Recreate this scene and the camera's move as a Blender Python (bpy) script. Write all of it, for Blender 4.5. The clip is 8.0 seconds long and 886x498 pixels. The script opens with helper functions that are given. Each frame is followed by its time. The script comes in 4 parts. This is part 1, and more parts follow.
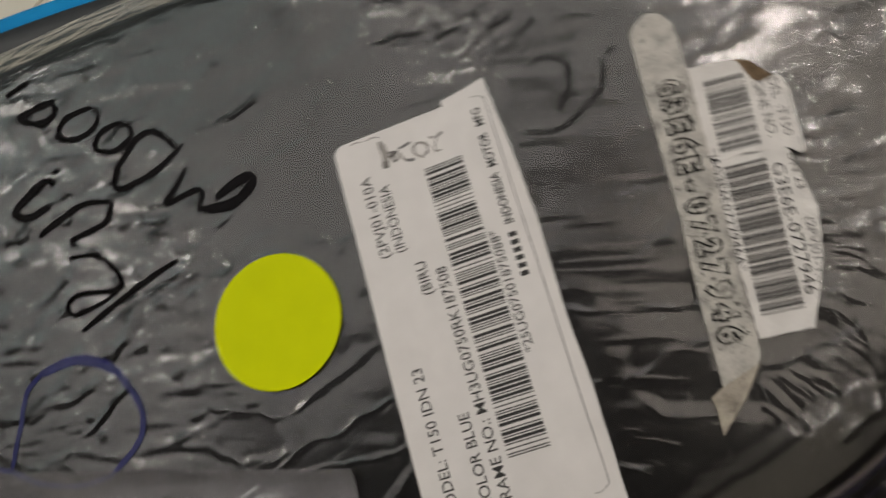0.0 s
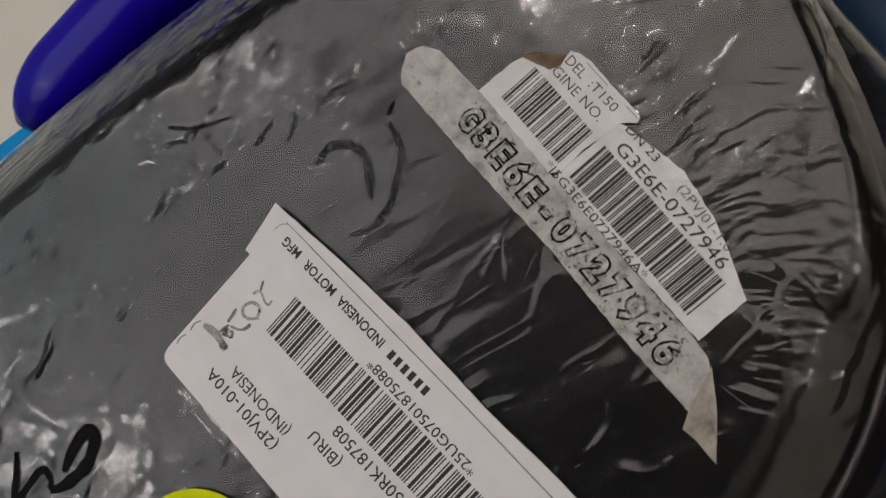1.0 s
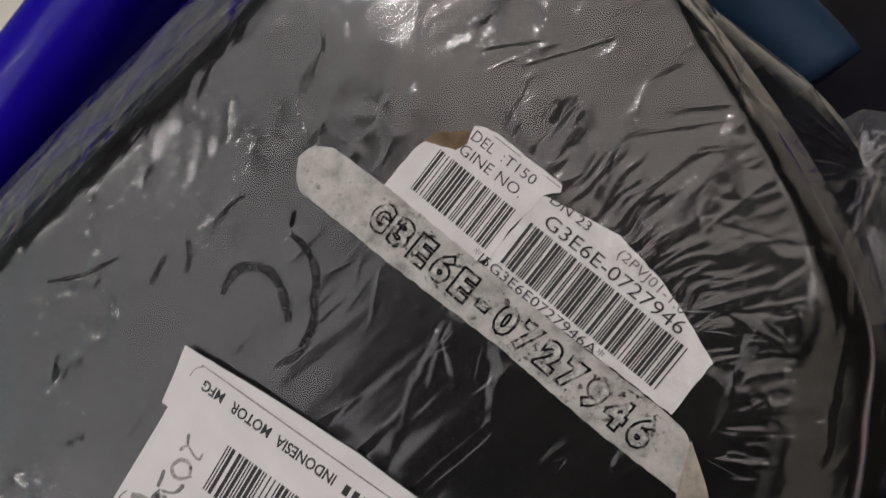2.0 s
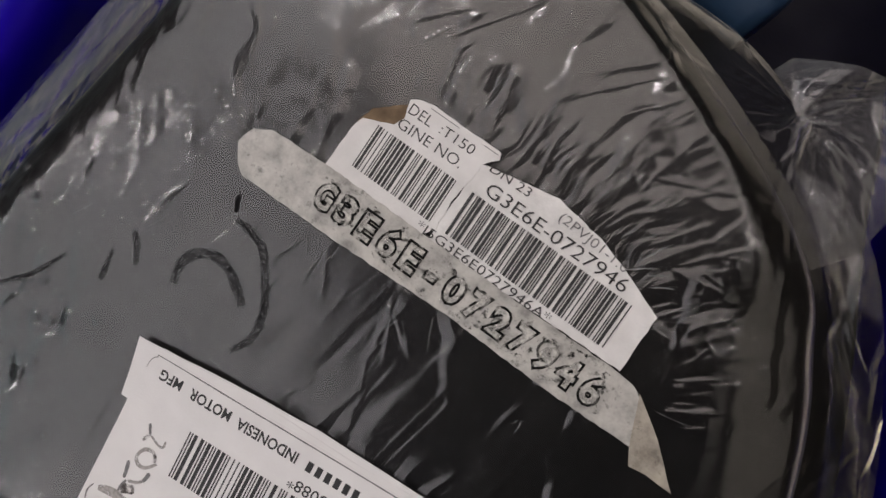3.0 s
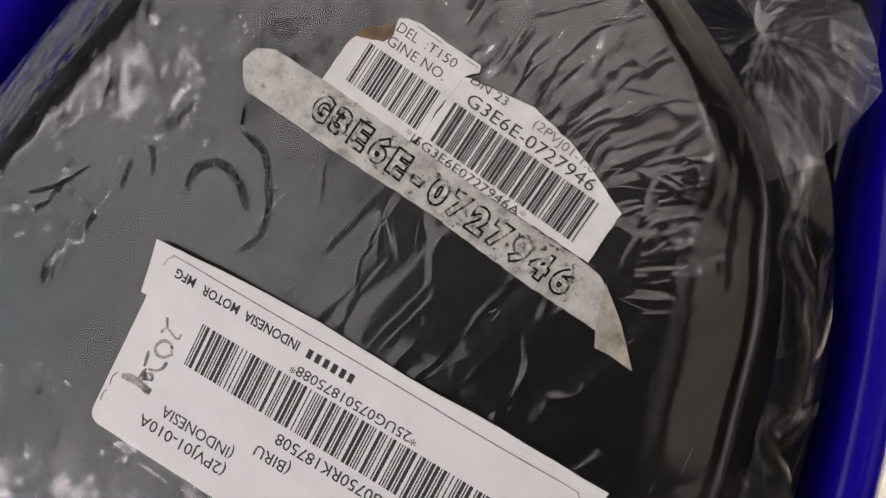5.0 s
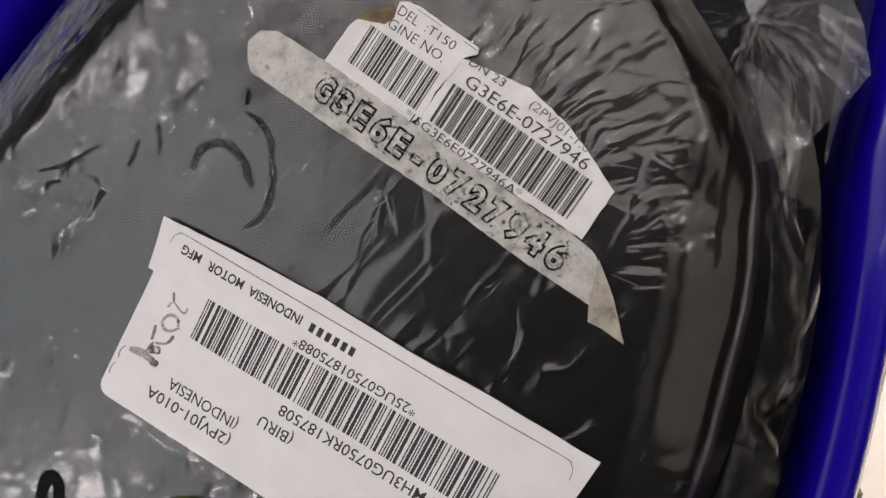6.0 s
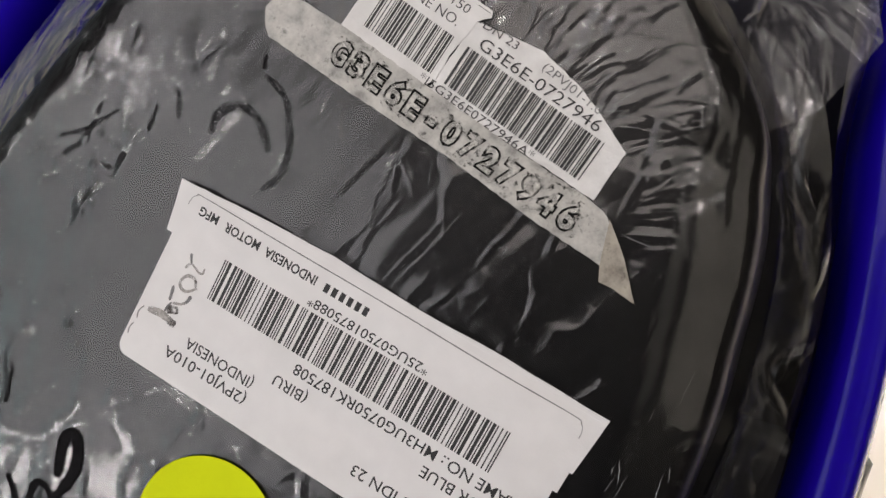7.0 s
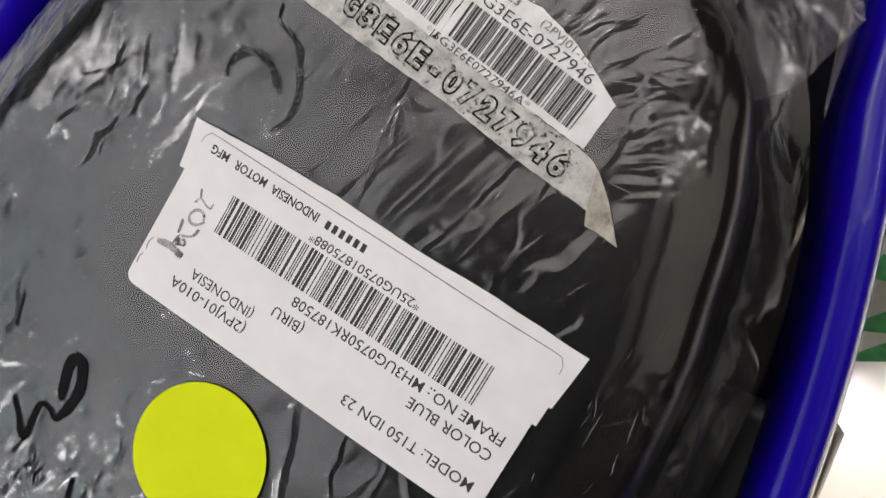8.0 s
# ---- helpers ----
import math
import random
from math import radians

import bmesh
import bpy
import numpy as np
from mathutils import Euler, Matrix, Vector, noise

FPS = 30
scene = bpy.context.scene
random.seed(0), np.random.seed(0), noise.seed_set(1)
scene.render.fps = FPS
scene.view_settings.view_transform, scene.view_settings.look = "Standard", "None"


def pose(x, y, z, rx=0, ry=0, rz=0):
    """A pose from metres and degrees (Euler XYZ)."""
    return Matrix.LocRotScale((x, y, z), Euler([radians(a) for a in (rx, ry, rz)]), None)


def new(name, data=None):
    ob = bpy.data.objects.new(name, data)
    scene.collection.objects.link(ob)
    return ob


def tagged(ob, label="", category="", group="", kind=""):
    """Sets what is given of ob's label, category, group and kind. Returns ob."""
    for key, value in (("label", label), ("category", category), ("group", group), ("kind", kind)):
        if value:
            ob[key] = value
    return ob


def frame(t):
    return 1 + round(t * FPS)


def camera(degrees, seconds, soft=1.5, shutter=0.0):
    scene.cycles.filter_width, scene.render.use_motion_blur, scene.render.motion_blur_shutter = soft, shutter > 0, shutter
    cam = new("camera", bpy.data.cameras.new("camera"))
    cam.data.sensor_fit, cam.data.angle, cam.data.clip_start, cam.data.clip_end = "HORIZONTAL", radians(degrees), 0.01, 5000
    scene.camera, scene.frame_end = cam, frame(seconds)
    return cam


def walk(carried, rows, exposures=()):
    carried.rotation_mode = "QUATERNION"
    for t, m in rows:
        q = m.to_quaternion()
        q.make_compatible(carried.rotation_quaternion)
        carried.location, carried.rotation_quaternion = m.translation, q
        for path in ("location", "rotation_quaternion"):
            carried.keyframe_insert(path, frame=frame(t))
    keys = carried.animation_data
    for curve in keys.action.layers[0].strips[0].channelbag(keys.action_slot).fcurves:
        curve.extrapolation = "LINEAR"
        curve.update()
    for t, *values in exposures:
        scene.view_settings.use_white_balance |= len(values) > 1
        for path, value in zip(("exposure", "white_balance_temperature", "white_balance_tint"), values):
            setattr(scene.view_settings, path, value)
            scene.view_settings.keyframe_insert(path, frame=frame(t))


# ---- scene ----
# ---------------------------------------------------------------- camera
cam = camera(55.0, 8.0, soft=1.5, shutter=0.3)
ROWS = [
    (0, 0.08661, 0.02798, 0.99277, 14.604, 16.108, 74.099),
    (0.2, 0.08330, 0.04521, 0.99001, 10.911, 16.692, 64.180),
    (0.3, 0.08005, 0.05245, 0.98809, 9.894, 16.591, 60.238),
    (0.5, 0.05565, 0.05881, 0.97841, 5.875, 14.212, 52.877),
    (0.7, 0.06736, 0.05471, 0.97651, 8.987, 16.786, 49.446),
    (1, 0.06466, 0.04927, 0.96422, 6.301, 16.538, 44.162),
    (1.2, 0.06264, 0.04449, 0.96528, 5.766, 15.716, 41.779),
    (1.5, 0.05755, 0.05348, 0.95876, 3.451, 16.684, 37.595),
    (2, 0.04993, 0.06173, 0.95136, 4.012, 12.613, 32.174),
    (2.2, 0.05488, 0.06545, 0.94931, 2.969, 13.700, 30.688),
    (3.3, 0.05411, 0.06589, 0.95232, 0.334, 10.599, 27.994),
    (3.5, 0.05864, 0.06620, 0.95180, 0.027, 11.517, 27.959),
    (4, 0.06555, 0.06215, 0.95554, -0.875, 11.544, 28.035),
    (4.5, 0.06694, 0.05898, 0.96145, -1.115, 12.113, 28.037),
    (5.8, 0.07242, 0.05854, 0.96980, -1.318, 12.948, 28.037),
    (6, 0.07218, 0.05732, 0.97068, -1.694, 12.738, 28.267),
    (6.5, 0.07562, 0.05304, 0.97126, -1.410, 13.507, 28.491),
    (7, 0.07627, 0.05139, 0.97327, -1.861, 13.679, 28.680),
    (7.5, 0.07775, 0.04616, 0.97664, -1.312, 13.099, 29.852),
    (8, 0.08888, 0.03853, 0.98279, 0.365, 14.010, 31.639),
]
EXPOSURES = [(0, 0.10, 7060, 14), (0.5, 0.02, 6820, 20), (1.0, 0.0, 6660, 18), (2.2, 0.24, 6600, 18), (3.5, 0.38, 6580, 20), (6.0, 0.54, 6560, 18), (7.4, 0.58, 6530, 16), (8, 0.74, 6430, 15)]
walk(cam, [(r[0], pose(*r[1:])) for r in ROWS], EXPOSURES)

# ---------------------------------------------------------------- measures
# Plan in centimetres: x across the seat, y along it towards the tail, z from the seat's top.
TOP = 0.80          # seat top above the floor, metres
TURN = 28.0         # the room's walls against the motorcycle, degrees
CEIL = 2.75


def M(x, y, z=0.0):
    return (x * 0.01, y * 0.01, TOP + z * 0.01)


# ---------------------------------------------------------------- materials
def mat(name, colour=(0.5, 0.5, 0.5), rough=0.5, metal=0.0, spec=0.5):
    m = bpy.data.materials.new(name)
    m.use_nodes = True
    b = m.node_tree.nodes["Principled BSDF"]
    b.inputs["Base Color"].default_value = (*colour, 1)
    b.inputs["Roughness"].default_value = rough
    b.inputs["Metallic"].default_value = metal
    b.inputs["Specular IOR Level"].default_value = spec
    return m


def node(m, kind, **props):
    n = m.node_tree.nodes.new(kind)
    for k, v in props.items():
        if k in n.inputs:
            n.inputs[k].default_value = v
    return n


def link(m, a, b):
    m.node_tree.links.new(a, b)


def noise_tex(m, scale, detail=4.0, rough=0.55, stretch=None):
    co = node(m, "ShaderNodeTexCoord")
    n = node(m, "ShaderNodeTexNoise", Scale=scale, Detail=detail, Roughness=rough)
    if stretch:
        mp = node(m, "ShaderNodeMapping")
        mp.inputs["Scale"].default_value = stretch
        link(m, co.outputs["Object"], mp.inputs["Vector"])
        link(m, mp.outputs["Vector"], n.inputs["Vector"])
    else:
        link(m, co.outputs["Object"], n.inputs["Vector"])
    return n


def ramp(m, fac, stops):
    r = node(m, "ShaderNodeValToRGB")
    e = r.color_ramp.elements
    while len(e) < len(stops):
        e.new(0.5)
    for el, (p, c) in zip(e, stops):
        el.position = p
        el.color = (*c, 1) if len(c) == 3 else c
    link(m, fac, r.inputs["Fac"])
    return r


def bump(m, height, strength, distance, shader="Principled BSDF", under=None):
    b = node(m, "ShaderNodeBump", Strength=strength, Distance=distance)
    link(m, height, b.inputs["Height"])
    if under is not None:
        link(m, under, b.inputs["Normal"])
    if shader:
        link(m, b.outputs["Normal"], m.node_tree.nodes[shader].inputs["Normal"])
    return b.outputs["Normal"]


def mottled(name, low, high, scale, rough, fine=0.0, fine_scale=600, metal=0.0, spec=0.5, spread=(0.3, 0.7)):
    m = mat(name, low, rough, metal, spec)
    n = noise_tex(m, scale, 6)
    r = ramp(m, n.outputs["Fac"], [(spread[0], low), (spread[1], high)])
    link(m, r.outputs["Color"], m.node_tree.nodes["Principled BSDF"].inputs["Base Color"])
    if fine:
        f = noise_tex(m, fine_scale, 3)
        bump(m, f.outputs["Fac"], fine, 0.0004)
    return m


MAT_VINYL = mottled("black_vinyl", (0.006, 0.006, 0.007), (0.010, 0.009, 0.009), 60, 0.31, 0.03, 1500, spec=0.30)
MAT_BLUE = mottled("blue_paint", (0.008, 0.001, 0.30), (0.011, 0.002, 0.35), 25, 0.25, 0.03, 900, spec=0.2)
MAT_BLUE.node_tree.nodes["Principled BSDF"].inputs["Coat Weight"].default_value = 0.15
MAT_BLUE.node_tree.nodes["Principled BSDF"].inputs["Coat Roughness"].default_value = 0.06
MAT_BLACK = mottled("black_plastic", (0.012, 0.012, 0.014), (0.022, 0.022, 0.024), 80, 0.38, 0.2, 1200)
MAT_CYAN = mottled("cyan_vinyl", (0.003, 0.27, 0.62), (0.004, 0.30, 0.66), 40, 0.6, spec=0.04)
MAT_TEAL = mottled("dark_blue_plastic", (0.014, 0.036, 0.075), (0.022, 0.05, 0.095), 70, 0.45, 0.2, 900, spec=0.15)
MAT_PAPER = mottled("white_label_paper", (0.74, 0.73, 0.72), (0.80, 0.79, 0.78), 120, 0.42, 0.12, 2500, spec=0.45)
MAT_PAPER_E = mottled("creased_label_paper", (0.66, 0.65, 0.63), (0.80, 0.79, 0.77), 160, 0.5, 0.5, 500, spec=0.35)
MAT_BROWN = mottled("torn_brown_backing", (0.10, 0.065, 0.035), (0.22, 0.15, 0.085), 300, 0.8, 0.5, 900)
MAT_INK = mottled("printing_ink", (0.012, 0.012, 0.012), (0.03, 0.03, 0.03), 900, 0.55)
MAT_INK_GREY = mottled("faded_ink", (0.10, 0.10, 0.10), (0.25, 0.25, 0.25), 900, 0.6)
MAT_MARK = mottled("black_marker", (0.004, 0.003, 0.004), (0.008, 0.007, 0.008), 400, 0.6, spec=0.08)
MAT_BLUEPEN = mottled("blue_marker", (0.008, 0.012, 0.09), (0.014, 0.02, 0.14), 400, 0.4)
MAT_LIME = mottled("lime_sticker", (0.66, 0.76, 0.001), (0.71, 0.81, 0.002), 90, 0.6, 0.1, 1500, spec=0.15)
MAT_RUBBER = mottled("tyre_rubber", (0.012, 0.012, 0.012), (0.02, 0.02, 0.02), 60, 0.8, 0.3, 500)
MAT_STEEL = mottled("grey_steel", (0.30, 0.30, 0.31), (0.38, 0.38, 0.39), 60, 0.35, metal=1.0)
MAT_TILE = mottled("cream_tile", (0.84, 0.78, 0.66), (0.88, 0.83, 0.72), 9, 0.18, 0.02, 200)
MAT_GROUT = mottled("grout", (0.42, 0.37, 0.29), (0.52, 0.46, 0.37), 50, 0.85)
MAT_WALL = mottled("white_wall_paint", (0.68, 0.67, 0.64), (0.74, 0.73, 0.70), 4, 0.75, 0.1, 250)
# Tones of the unseen walls, block and ceiling, set for the film's reflections.
MAT_TAUPE = mottled("taupe_wall_paint", (0.10, 0.092, 0.078), (0.13, 0.12, 0.10), 4, 0.75, 0.1, 250)
MAT_GREYWALL = mottled("grey_wall_paint", (0.25, 0.30, 0.305), (0.29, 0.34, 0.345), 4, 0.75, 0.1, 250)
MAT_BLOCK = mottled("dark_block_paint", (0.012, 0.011, 0.011), (0.018, 0.016, 0.015), 4, 0.7, 0.1, 250)
MAT_CEIL = mottled("dark_ceiling_for_film", (0.035, 0.035, 0.037), (0.05, 0.05, 0.052), 5, 0.85)
MAT_LEAF = mottled("green_leaf", (0.030, 0.14, 0.045), (0.07, 0.27, 0.10), 60, 0.4)


def emitter(name, colour, strength):
    m = bpy.data.materials.new(name)
    m.use_nodes = True
    b = m.node_tree.nodes["Principled BSDF"]
    b.inputs["Base Color"].default_value = (0.9, 0.9, 0.9, 1)
    b.inputs["Emission Color"].default_value = (*colour, 1)
    b.inputs["Emission Strength"].default_value = strength
    m.cycles.emission_sampling = "NONE"
    return m


def film_material(name, haze, gloss_rough, fine, shine_gain=1.9):
    """Clear polythene: it lets light through, shines, and is a little milky."""
    m = bpy.data.materials.new(name)
    m.use_nodes = True
    t = m.node_tree
    t.nodes.clear()
    out = node(m, "ShaderNodeOutputMaterial")
    clear = node(m, "ShaderNodeBsdfTransparent")
    clear.inputs["Color"].default_value = (0.97, 0.97, 0.97, 1)
    milk = node(m, "ShaderNodeBsdfDiffuse")
    milk.inputs["Color"].default_value = (0.62, 0.62, 0.66, 1)
    sharp = node(m, "ShaderNodeBsdfGlossy")
    sharp.inputs["Color"].default_value = (1, 1, 1, 1)
    sharp.inputs["Roughness"].default_value = gloss_rough
    broad = node(m, "ShaderNodeBsdfGlossy")
    broad.inputs["Color"].default_value = (1, 1, 1, 1)
    broad.inputs["Roughness"].default_value = 0.26
    shine = node(m, "ShaderNodeMixShader")
    shine.inputs["Fac"].default_value = 0.15
    link(m, sharp.outputs[0], shine.inputs[1])
    link(m, broad.outputs[0], shine.inputs[2])
    n = noise_tex(m, 170, 5, 0.6, (1.0, 0.35, 1.0))
    # sharp crinkles in patches
    co = node(m, "ShaderNodeTexCoord")
    warp = noise_tex(m, 25, 3)
    mixv = node(m, "ShaderNodeMix")
    mixv.data_type = "VECTOR"
    mixv.inputs[0].default_value = 0.025
    link(m, co.outputs["Object"], mixv.inputs[4])
    link(m, warp.outputs["Color"], mixv.inputs[5])
    mp = node(m, "ShaderNodeMapping")
    mp.inputs["Scale"].default_value = (1.0, 0.32, 1.0)
    mp.inputs["Rotation"].default_value = (0, 0, 0.2)
    link(m, mixv.outputs[1], mp.inputs["Vector"])
    vo = node(m, "ShaderNodeTexVoronoi", Scale=75.0)
    vo.feature = "DISTANCE_TO_EDGE"
    link(m, mp.outputs["Vector"], vo.inputs["Vector"])
    line = ramp(m, vo.outputs["Distance"], [(0.0, (1, 1, 1)), (0.10, (0, 0, 0))])
    where = noise_tex(m, 38, 2)
    patch = ramp(m, where.outputs["Fac"], [(0.42, (0, 0, 0)), (0.60, (1, 1, 1))])
    both = node(m, "ShaderNodeMath")
    both.operation = "MULTIPLY"
    link(m, line.outputs["Color"], both.inputs[0])
    link(m, patch.outputs["Color"], both.inputs[1])
    nb = bump(m, both.outputs[0], 0.75, 0.0004, None)
    nb = bump(m, n.outputs["Fac"], fine, 0.0002, None, nb)
    link(m, nb, sharp.inputs["Normal"])
    link(m, nb, broad.inputs["Normal"])
    body = node(m, "ShaderNodeMixShader")
    cloud = noise_tex(m, 30, 4)
    hz = ramp(m, cloud.outputs["Fac"], [(0.3, (haze * 0.6,) * 3), (0.75, (haze * 1.5,) * 3)])
    link(m, hz.outputs["Color"], body.inputs["Fac"])
    link(m, clear.outputs[0], body.inputs[1])
    link(m, milk.outputs[0], body.inputs[2])
    fr = node(m, "ShaderNodeFresnel", IOR=1.5)
    link(m, nb, fr.inputs["Normal"])
    dbl = node(m, "ShaderNodeMath")
    dbl.operation = "MULTIPLY"
    dbl.use_clamp = True
    link(m, fr.outputs[0], dbl.inputs[0])
    dbl.inputs[1].default_value = shine_gain
    top = node(m, "ShaderNodeMixShader")
    link(m, dbl.outputs[0], top.inputs["Fac"])
    link(m, body.outputs[0], top.inputs[1])
    link(m, shine.outputs[0], top.inputs[2])
    link(m, top.outputs[0], out.inputs["Surface"])
    return m


# One film: haze and shine gain per piece paint in how bright it looks.
MAT_FILM = film_material("clear_polythene", 0.0012, 0.10, 0.42, 1.5)
MAT_FILM2 = film_material("hazy_polythene_fold", 0.26, 0.11, 0.4, 2.2)
MAT_CREASE = film_material("whitened_crease", 0.03, 0.2, 0.2)
MAT_HEM = film_material("clear_polythene_hem", 0.012, 0.10, 0.4, 1.0)
MAT_KNOT = film_material("hazy_knot_film", 0.30, 0.12, 0.3, 2.0)
MAT_SEAM = film_material("hazy_polythene_seam", 0.05, 0.22, 0.2, 0.3)
MAT_FILM3 = film_material("hazy_polythene_corner", 0.13, 0.10, 0.4, 2.0)


def strip_material(name, tint):
    """Adhesive strip with a graphite rubbing: grey, grubby, blotched."""
    m = mat(name, (0.4, 0.4, 0.38), 0.4, 0, 0.4)
    n = noise_tex(m, 220, 7, 0.65)
    r = ramp(m, n.outputs["Fac"], [(p, tuple(c * k for c, k in zip(col, tint))) for p, col in ((0.28, (0.22, 0.215, 0.20)), (0.45, (0.42, 0.41, 0.38)), (0.60, (0.54, 0.53, 0.49)), (0.8, (0.62, 0.61, 0.57)))])
    n2 = noise_tex(m, 420, 5, 0.7)
    r2 = ramp(m, n2.outputs["Fac"], [(0.30, (0.25, 0.25, 0.24)), (0.42, (1, 1, 1))])
    mx = node(m, "ShaderNodeMix")
    mx.data_type, mx.blend_type = "RGBA", "MULTIPLY"
    mx.inputs[0].default_value = 0.8
    link(m, r.outputs["Color"], mx.inputs[6])
    link(m, r2.outputs["Color"], mx.inputs[7])
    link(m, mx.outputs[2], m.node_tree.nodes["Principled BSDF"].inputs["Base Color"])
    bump(m, n.outputs["Fac"], 0.3, 0.0004)
    return m


def patchy_ink(name, colour, scale, low, high, coarse=0):
    """Ink that has rubbed off in spots, so that what lies below shows through."""
    m = mat(name, colour, 0.6, 0.0, 0.08)
    b = m.node_tree.nodes["Principled BSDF"]
    n = noise_tex(m, scale, 5, 0.7)
    r = ramp(m, n.outputs["Fac"], [(low, (0, 0, 0)), (high, (1, 1, 1))])
    fac = r.outputs["Color"]
    if coarse:
        n2 = noise_tex(m, coarse, 3, 0.5)
        r2 = ramp(m, n2.outputs["Fac"], [(0.40, (0.12, 0.12, 0.12)), (0.54, (1, 1, 1))])
        both = node(m, "ShaderNodeMath")
        both.operation = "MULTIPLY"
        link(m, fac, both.inputs[0])
        link(m, r2.outputs["Color"], both.inputs[1])
        fac = both.outputs[0]
    link(m, fac, b.inputs["Alpha"])
    return m


MAT_STRIP = strip_material("grubby_rubbing_strip", (1.0, 1.0, 1.0))
MAT_STRIP_BACK = strip_material("strip_back", (0.80, 0.74, 0.66))
MAT_GRAPHITE = patchy_ink("graphite_rubbing", (0.010, 0.010, 0.010), 560, 0.36, 0.50, 280)
MAT_RUBBED = patchy_ink("pressed_strip", (0.58, 0.57, 0.53), 300, 0.42, 0.62)
MAT_SMUDGE = patchy_ink("graphite_smudge", (0.025, 0.025, 0.023), 620, 0.53, 0.63, 230)
MAT_FAINT = patchy_ink("faded_marker", (0.006, 0.006, 0.006), 2200, 0.44, 0.60)
MAT_FAINT_PENCIL = patchy_ink("faint_grey_pencil", (0.42, 0.40, 0.38), 600, 0.30, 0.62)
MAT_PENCIL = patchy_ink("grey_pencil", (0.10, 0.09, 0.085), 700, 0.38, 0.60)


# ---------------------------------------------------------------- mesh helpers
def mesh_ob(name, verts, faces, material, parent=None, label="", smooth=True):
    me = bpy.data.meshes.new(name)
    me.from_pydata([tuple(v) for v in verts], [], faces)
    me.materials.append(material)
    if smooth:
        me.polygons.foreach_set("use_smooth", [True] * len(me.polygons))
    me.update()
    ob = new(name, me)
    if parent is not None:
        ob.parent = parent
    if label:
        ob["label"] = label
    return ob


def part(name, bm, material, parent=None, label="", smooth=False):
    me = bpy.data.meshes.new(name)
    bmesh.ops.recalc_face_normals(bm, faces=bm.faces)
    bm.to_mesh(me)
    bm.free()
    me.materials.append(material)
    if smooth:
        me.polygons.foreach_set("use_smooth", [True] * len(me.polygons))
    ob = new(name, me)
    if parent is not None:
        ob.parent = parent
    if label:
        ob["label"] = label
    return ob


def thing(name, label, category, **more):
    return tagged(new(name), label, category, **more)


def box(cx, cy, cz, sx, sy, sz, bevel=0.0, bm=None):
    bm = bm or bmesh.new()
    r = bmesh.ops.create_cube(bm, size=1.0, matrix=Matrix.Translation((cx, cy, cz)) @ Matrix.Diagonal((sx, sy, sz, 1)))
    if bevel:
        es = list({e for v in r["verts"] for e in v.link_edges})
        bmesh.ops.bevel(bm, geom=es, offset=bevel, segments=2, affect="EDGES")
    return bm


def grid_faces(n, k, closed=False):
    out = []
    for i in range(n - 1):
        for j in range(k if closed else k - 1):
            a, b = i * k + j, i * k + (j + 1) % k
            out.append((a, b, b + k, a + k))
    return out


def spline(keys, ys):
    """Smooth curve through (y, x) keys, sampled at ys."""
    ky = np.array([k[0] for k in keys], float)
    kx = np.array([k[1] for k in keys], float)
    d = np.gradient(kx, ky)
    i = np.clip(np.searchsorted(ky, ys) - 1, 0, len(ky) - 2)
    h = ky[i + 1] - ky[i]
    t = np.clip((ys - ky[i]) / h, 0, 1)
    return ((1 + 2 * t) * (1 - t) ** 2 * kx[i] + t * (1 - t) ** 2 * h * d[i] + t * t * (3 - 2 * t) * kx[i + 1] + t * t * (t - 1) * h * d[i + 1])


LATTICE = np.random.RandomState(7).rand(256, 256)


def vnoise(x, y):
    """Smooth value noise in 0..1 on arrays."""
    xi, yi = np.floor(x).astype(int), np.floor(y).astype(int)
    fx, fy = x - xi, y - yi
    fx, fy = fx * fx * fx * (fx * (6 * fx - 15) + 10), fy * fy * fy * (fy * (6 * fy - 15) + 10)
    g = lambda a, b: LATTICE[a % 256, b % 256]
    return (g(xi, yi) * (1 - fx) + g(xi + 1, yi) * fx) * (1 - fy) + (g(xi, yi + 1) * (1 - fx) + g(xi + 1, yi + 1) * fx) * fy


def ridged(x, y, sharp=2.0):
    return (1 - np.abs(2 * vnoise(x, y) - 1)) ** sharp


def facets(x, y):
    """Crumpled relief in 0..1: flat facets that meet in sharp edges."""
    xi, yi = np.floor(x).astype(int), np.floor(y).astype(int)
    fx, fy = x - xi, y - yi
    g = lambda a, b: LATTICE[a % 256, b % 256]
    low = g(xi, yi) + fx * (g(xi + 1, yi) - g(xi, yi)) + fy * (g(xi, yi + 1) - g(xi, yi))
    high = g(xi + 1, yi + 1) + (1 - fx) * (g(xi, yi + 1) - g(xi + 1, yi + 1)) + (1 - fy) * (g(xi + 1, yi) - g(xi + 1, yi + 1))
    return np.where(fx + fy < 1, low, high)


def sstep(a, b, x):
    t = np.clip((x - a) / (b - a), 0, 1)
    return t * t * (3 - 2 * t)


# ---------------------------------------------------------------- seat and film shapes
SEAT_L = [(-24, -8.6), (-14, -8.5), (-7, -8.3), (-4, -7.8), (0, -6.9), (2.5, -6.2), (5, -5.4), (7, -4.7), (9, -3.7), (10.5, -2.6), (11.6, -1.3), (12.3, 0.4)]
SEAT_R = [(-24, 12.0), (-14, 12.0), (-4, 11.9), (0, 11.7), (3, 11.2), (5.5, 10.3), (7, 9.4), (8.3, 8.3), (9.5, 6.7), (10.5, 5.0), (11.4, 3.1), (12.0, 1.5), (12.3, 0.4)]
YS = np.linspace(-24, 12.3, 600)
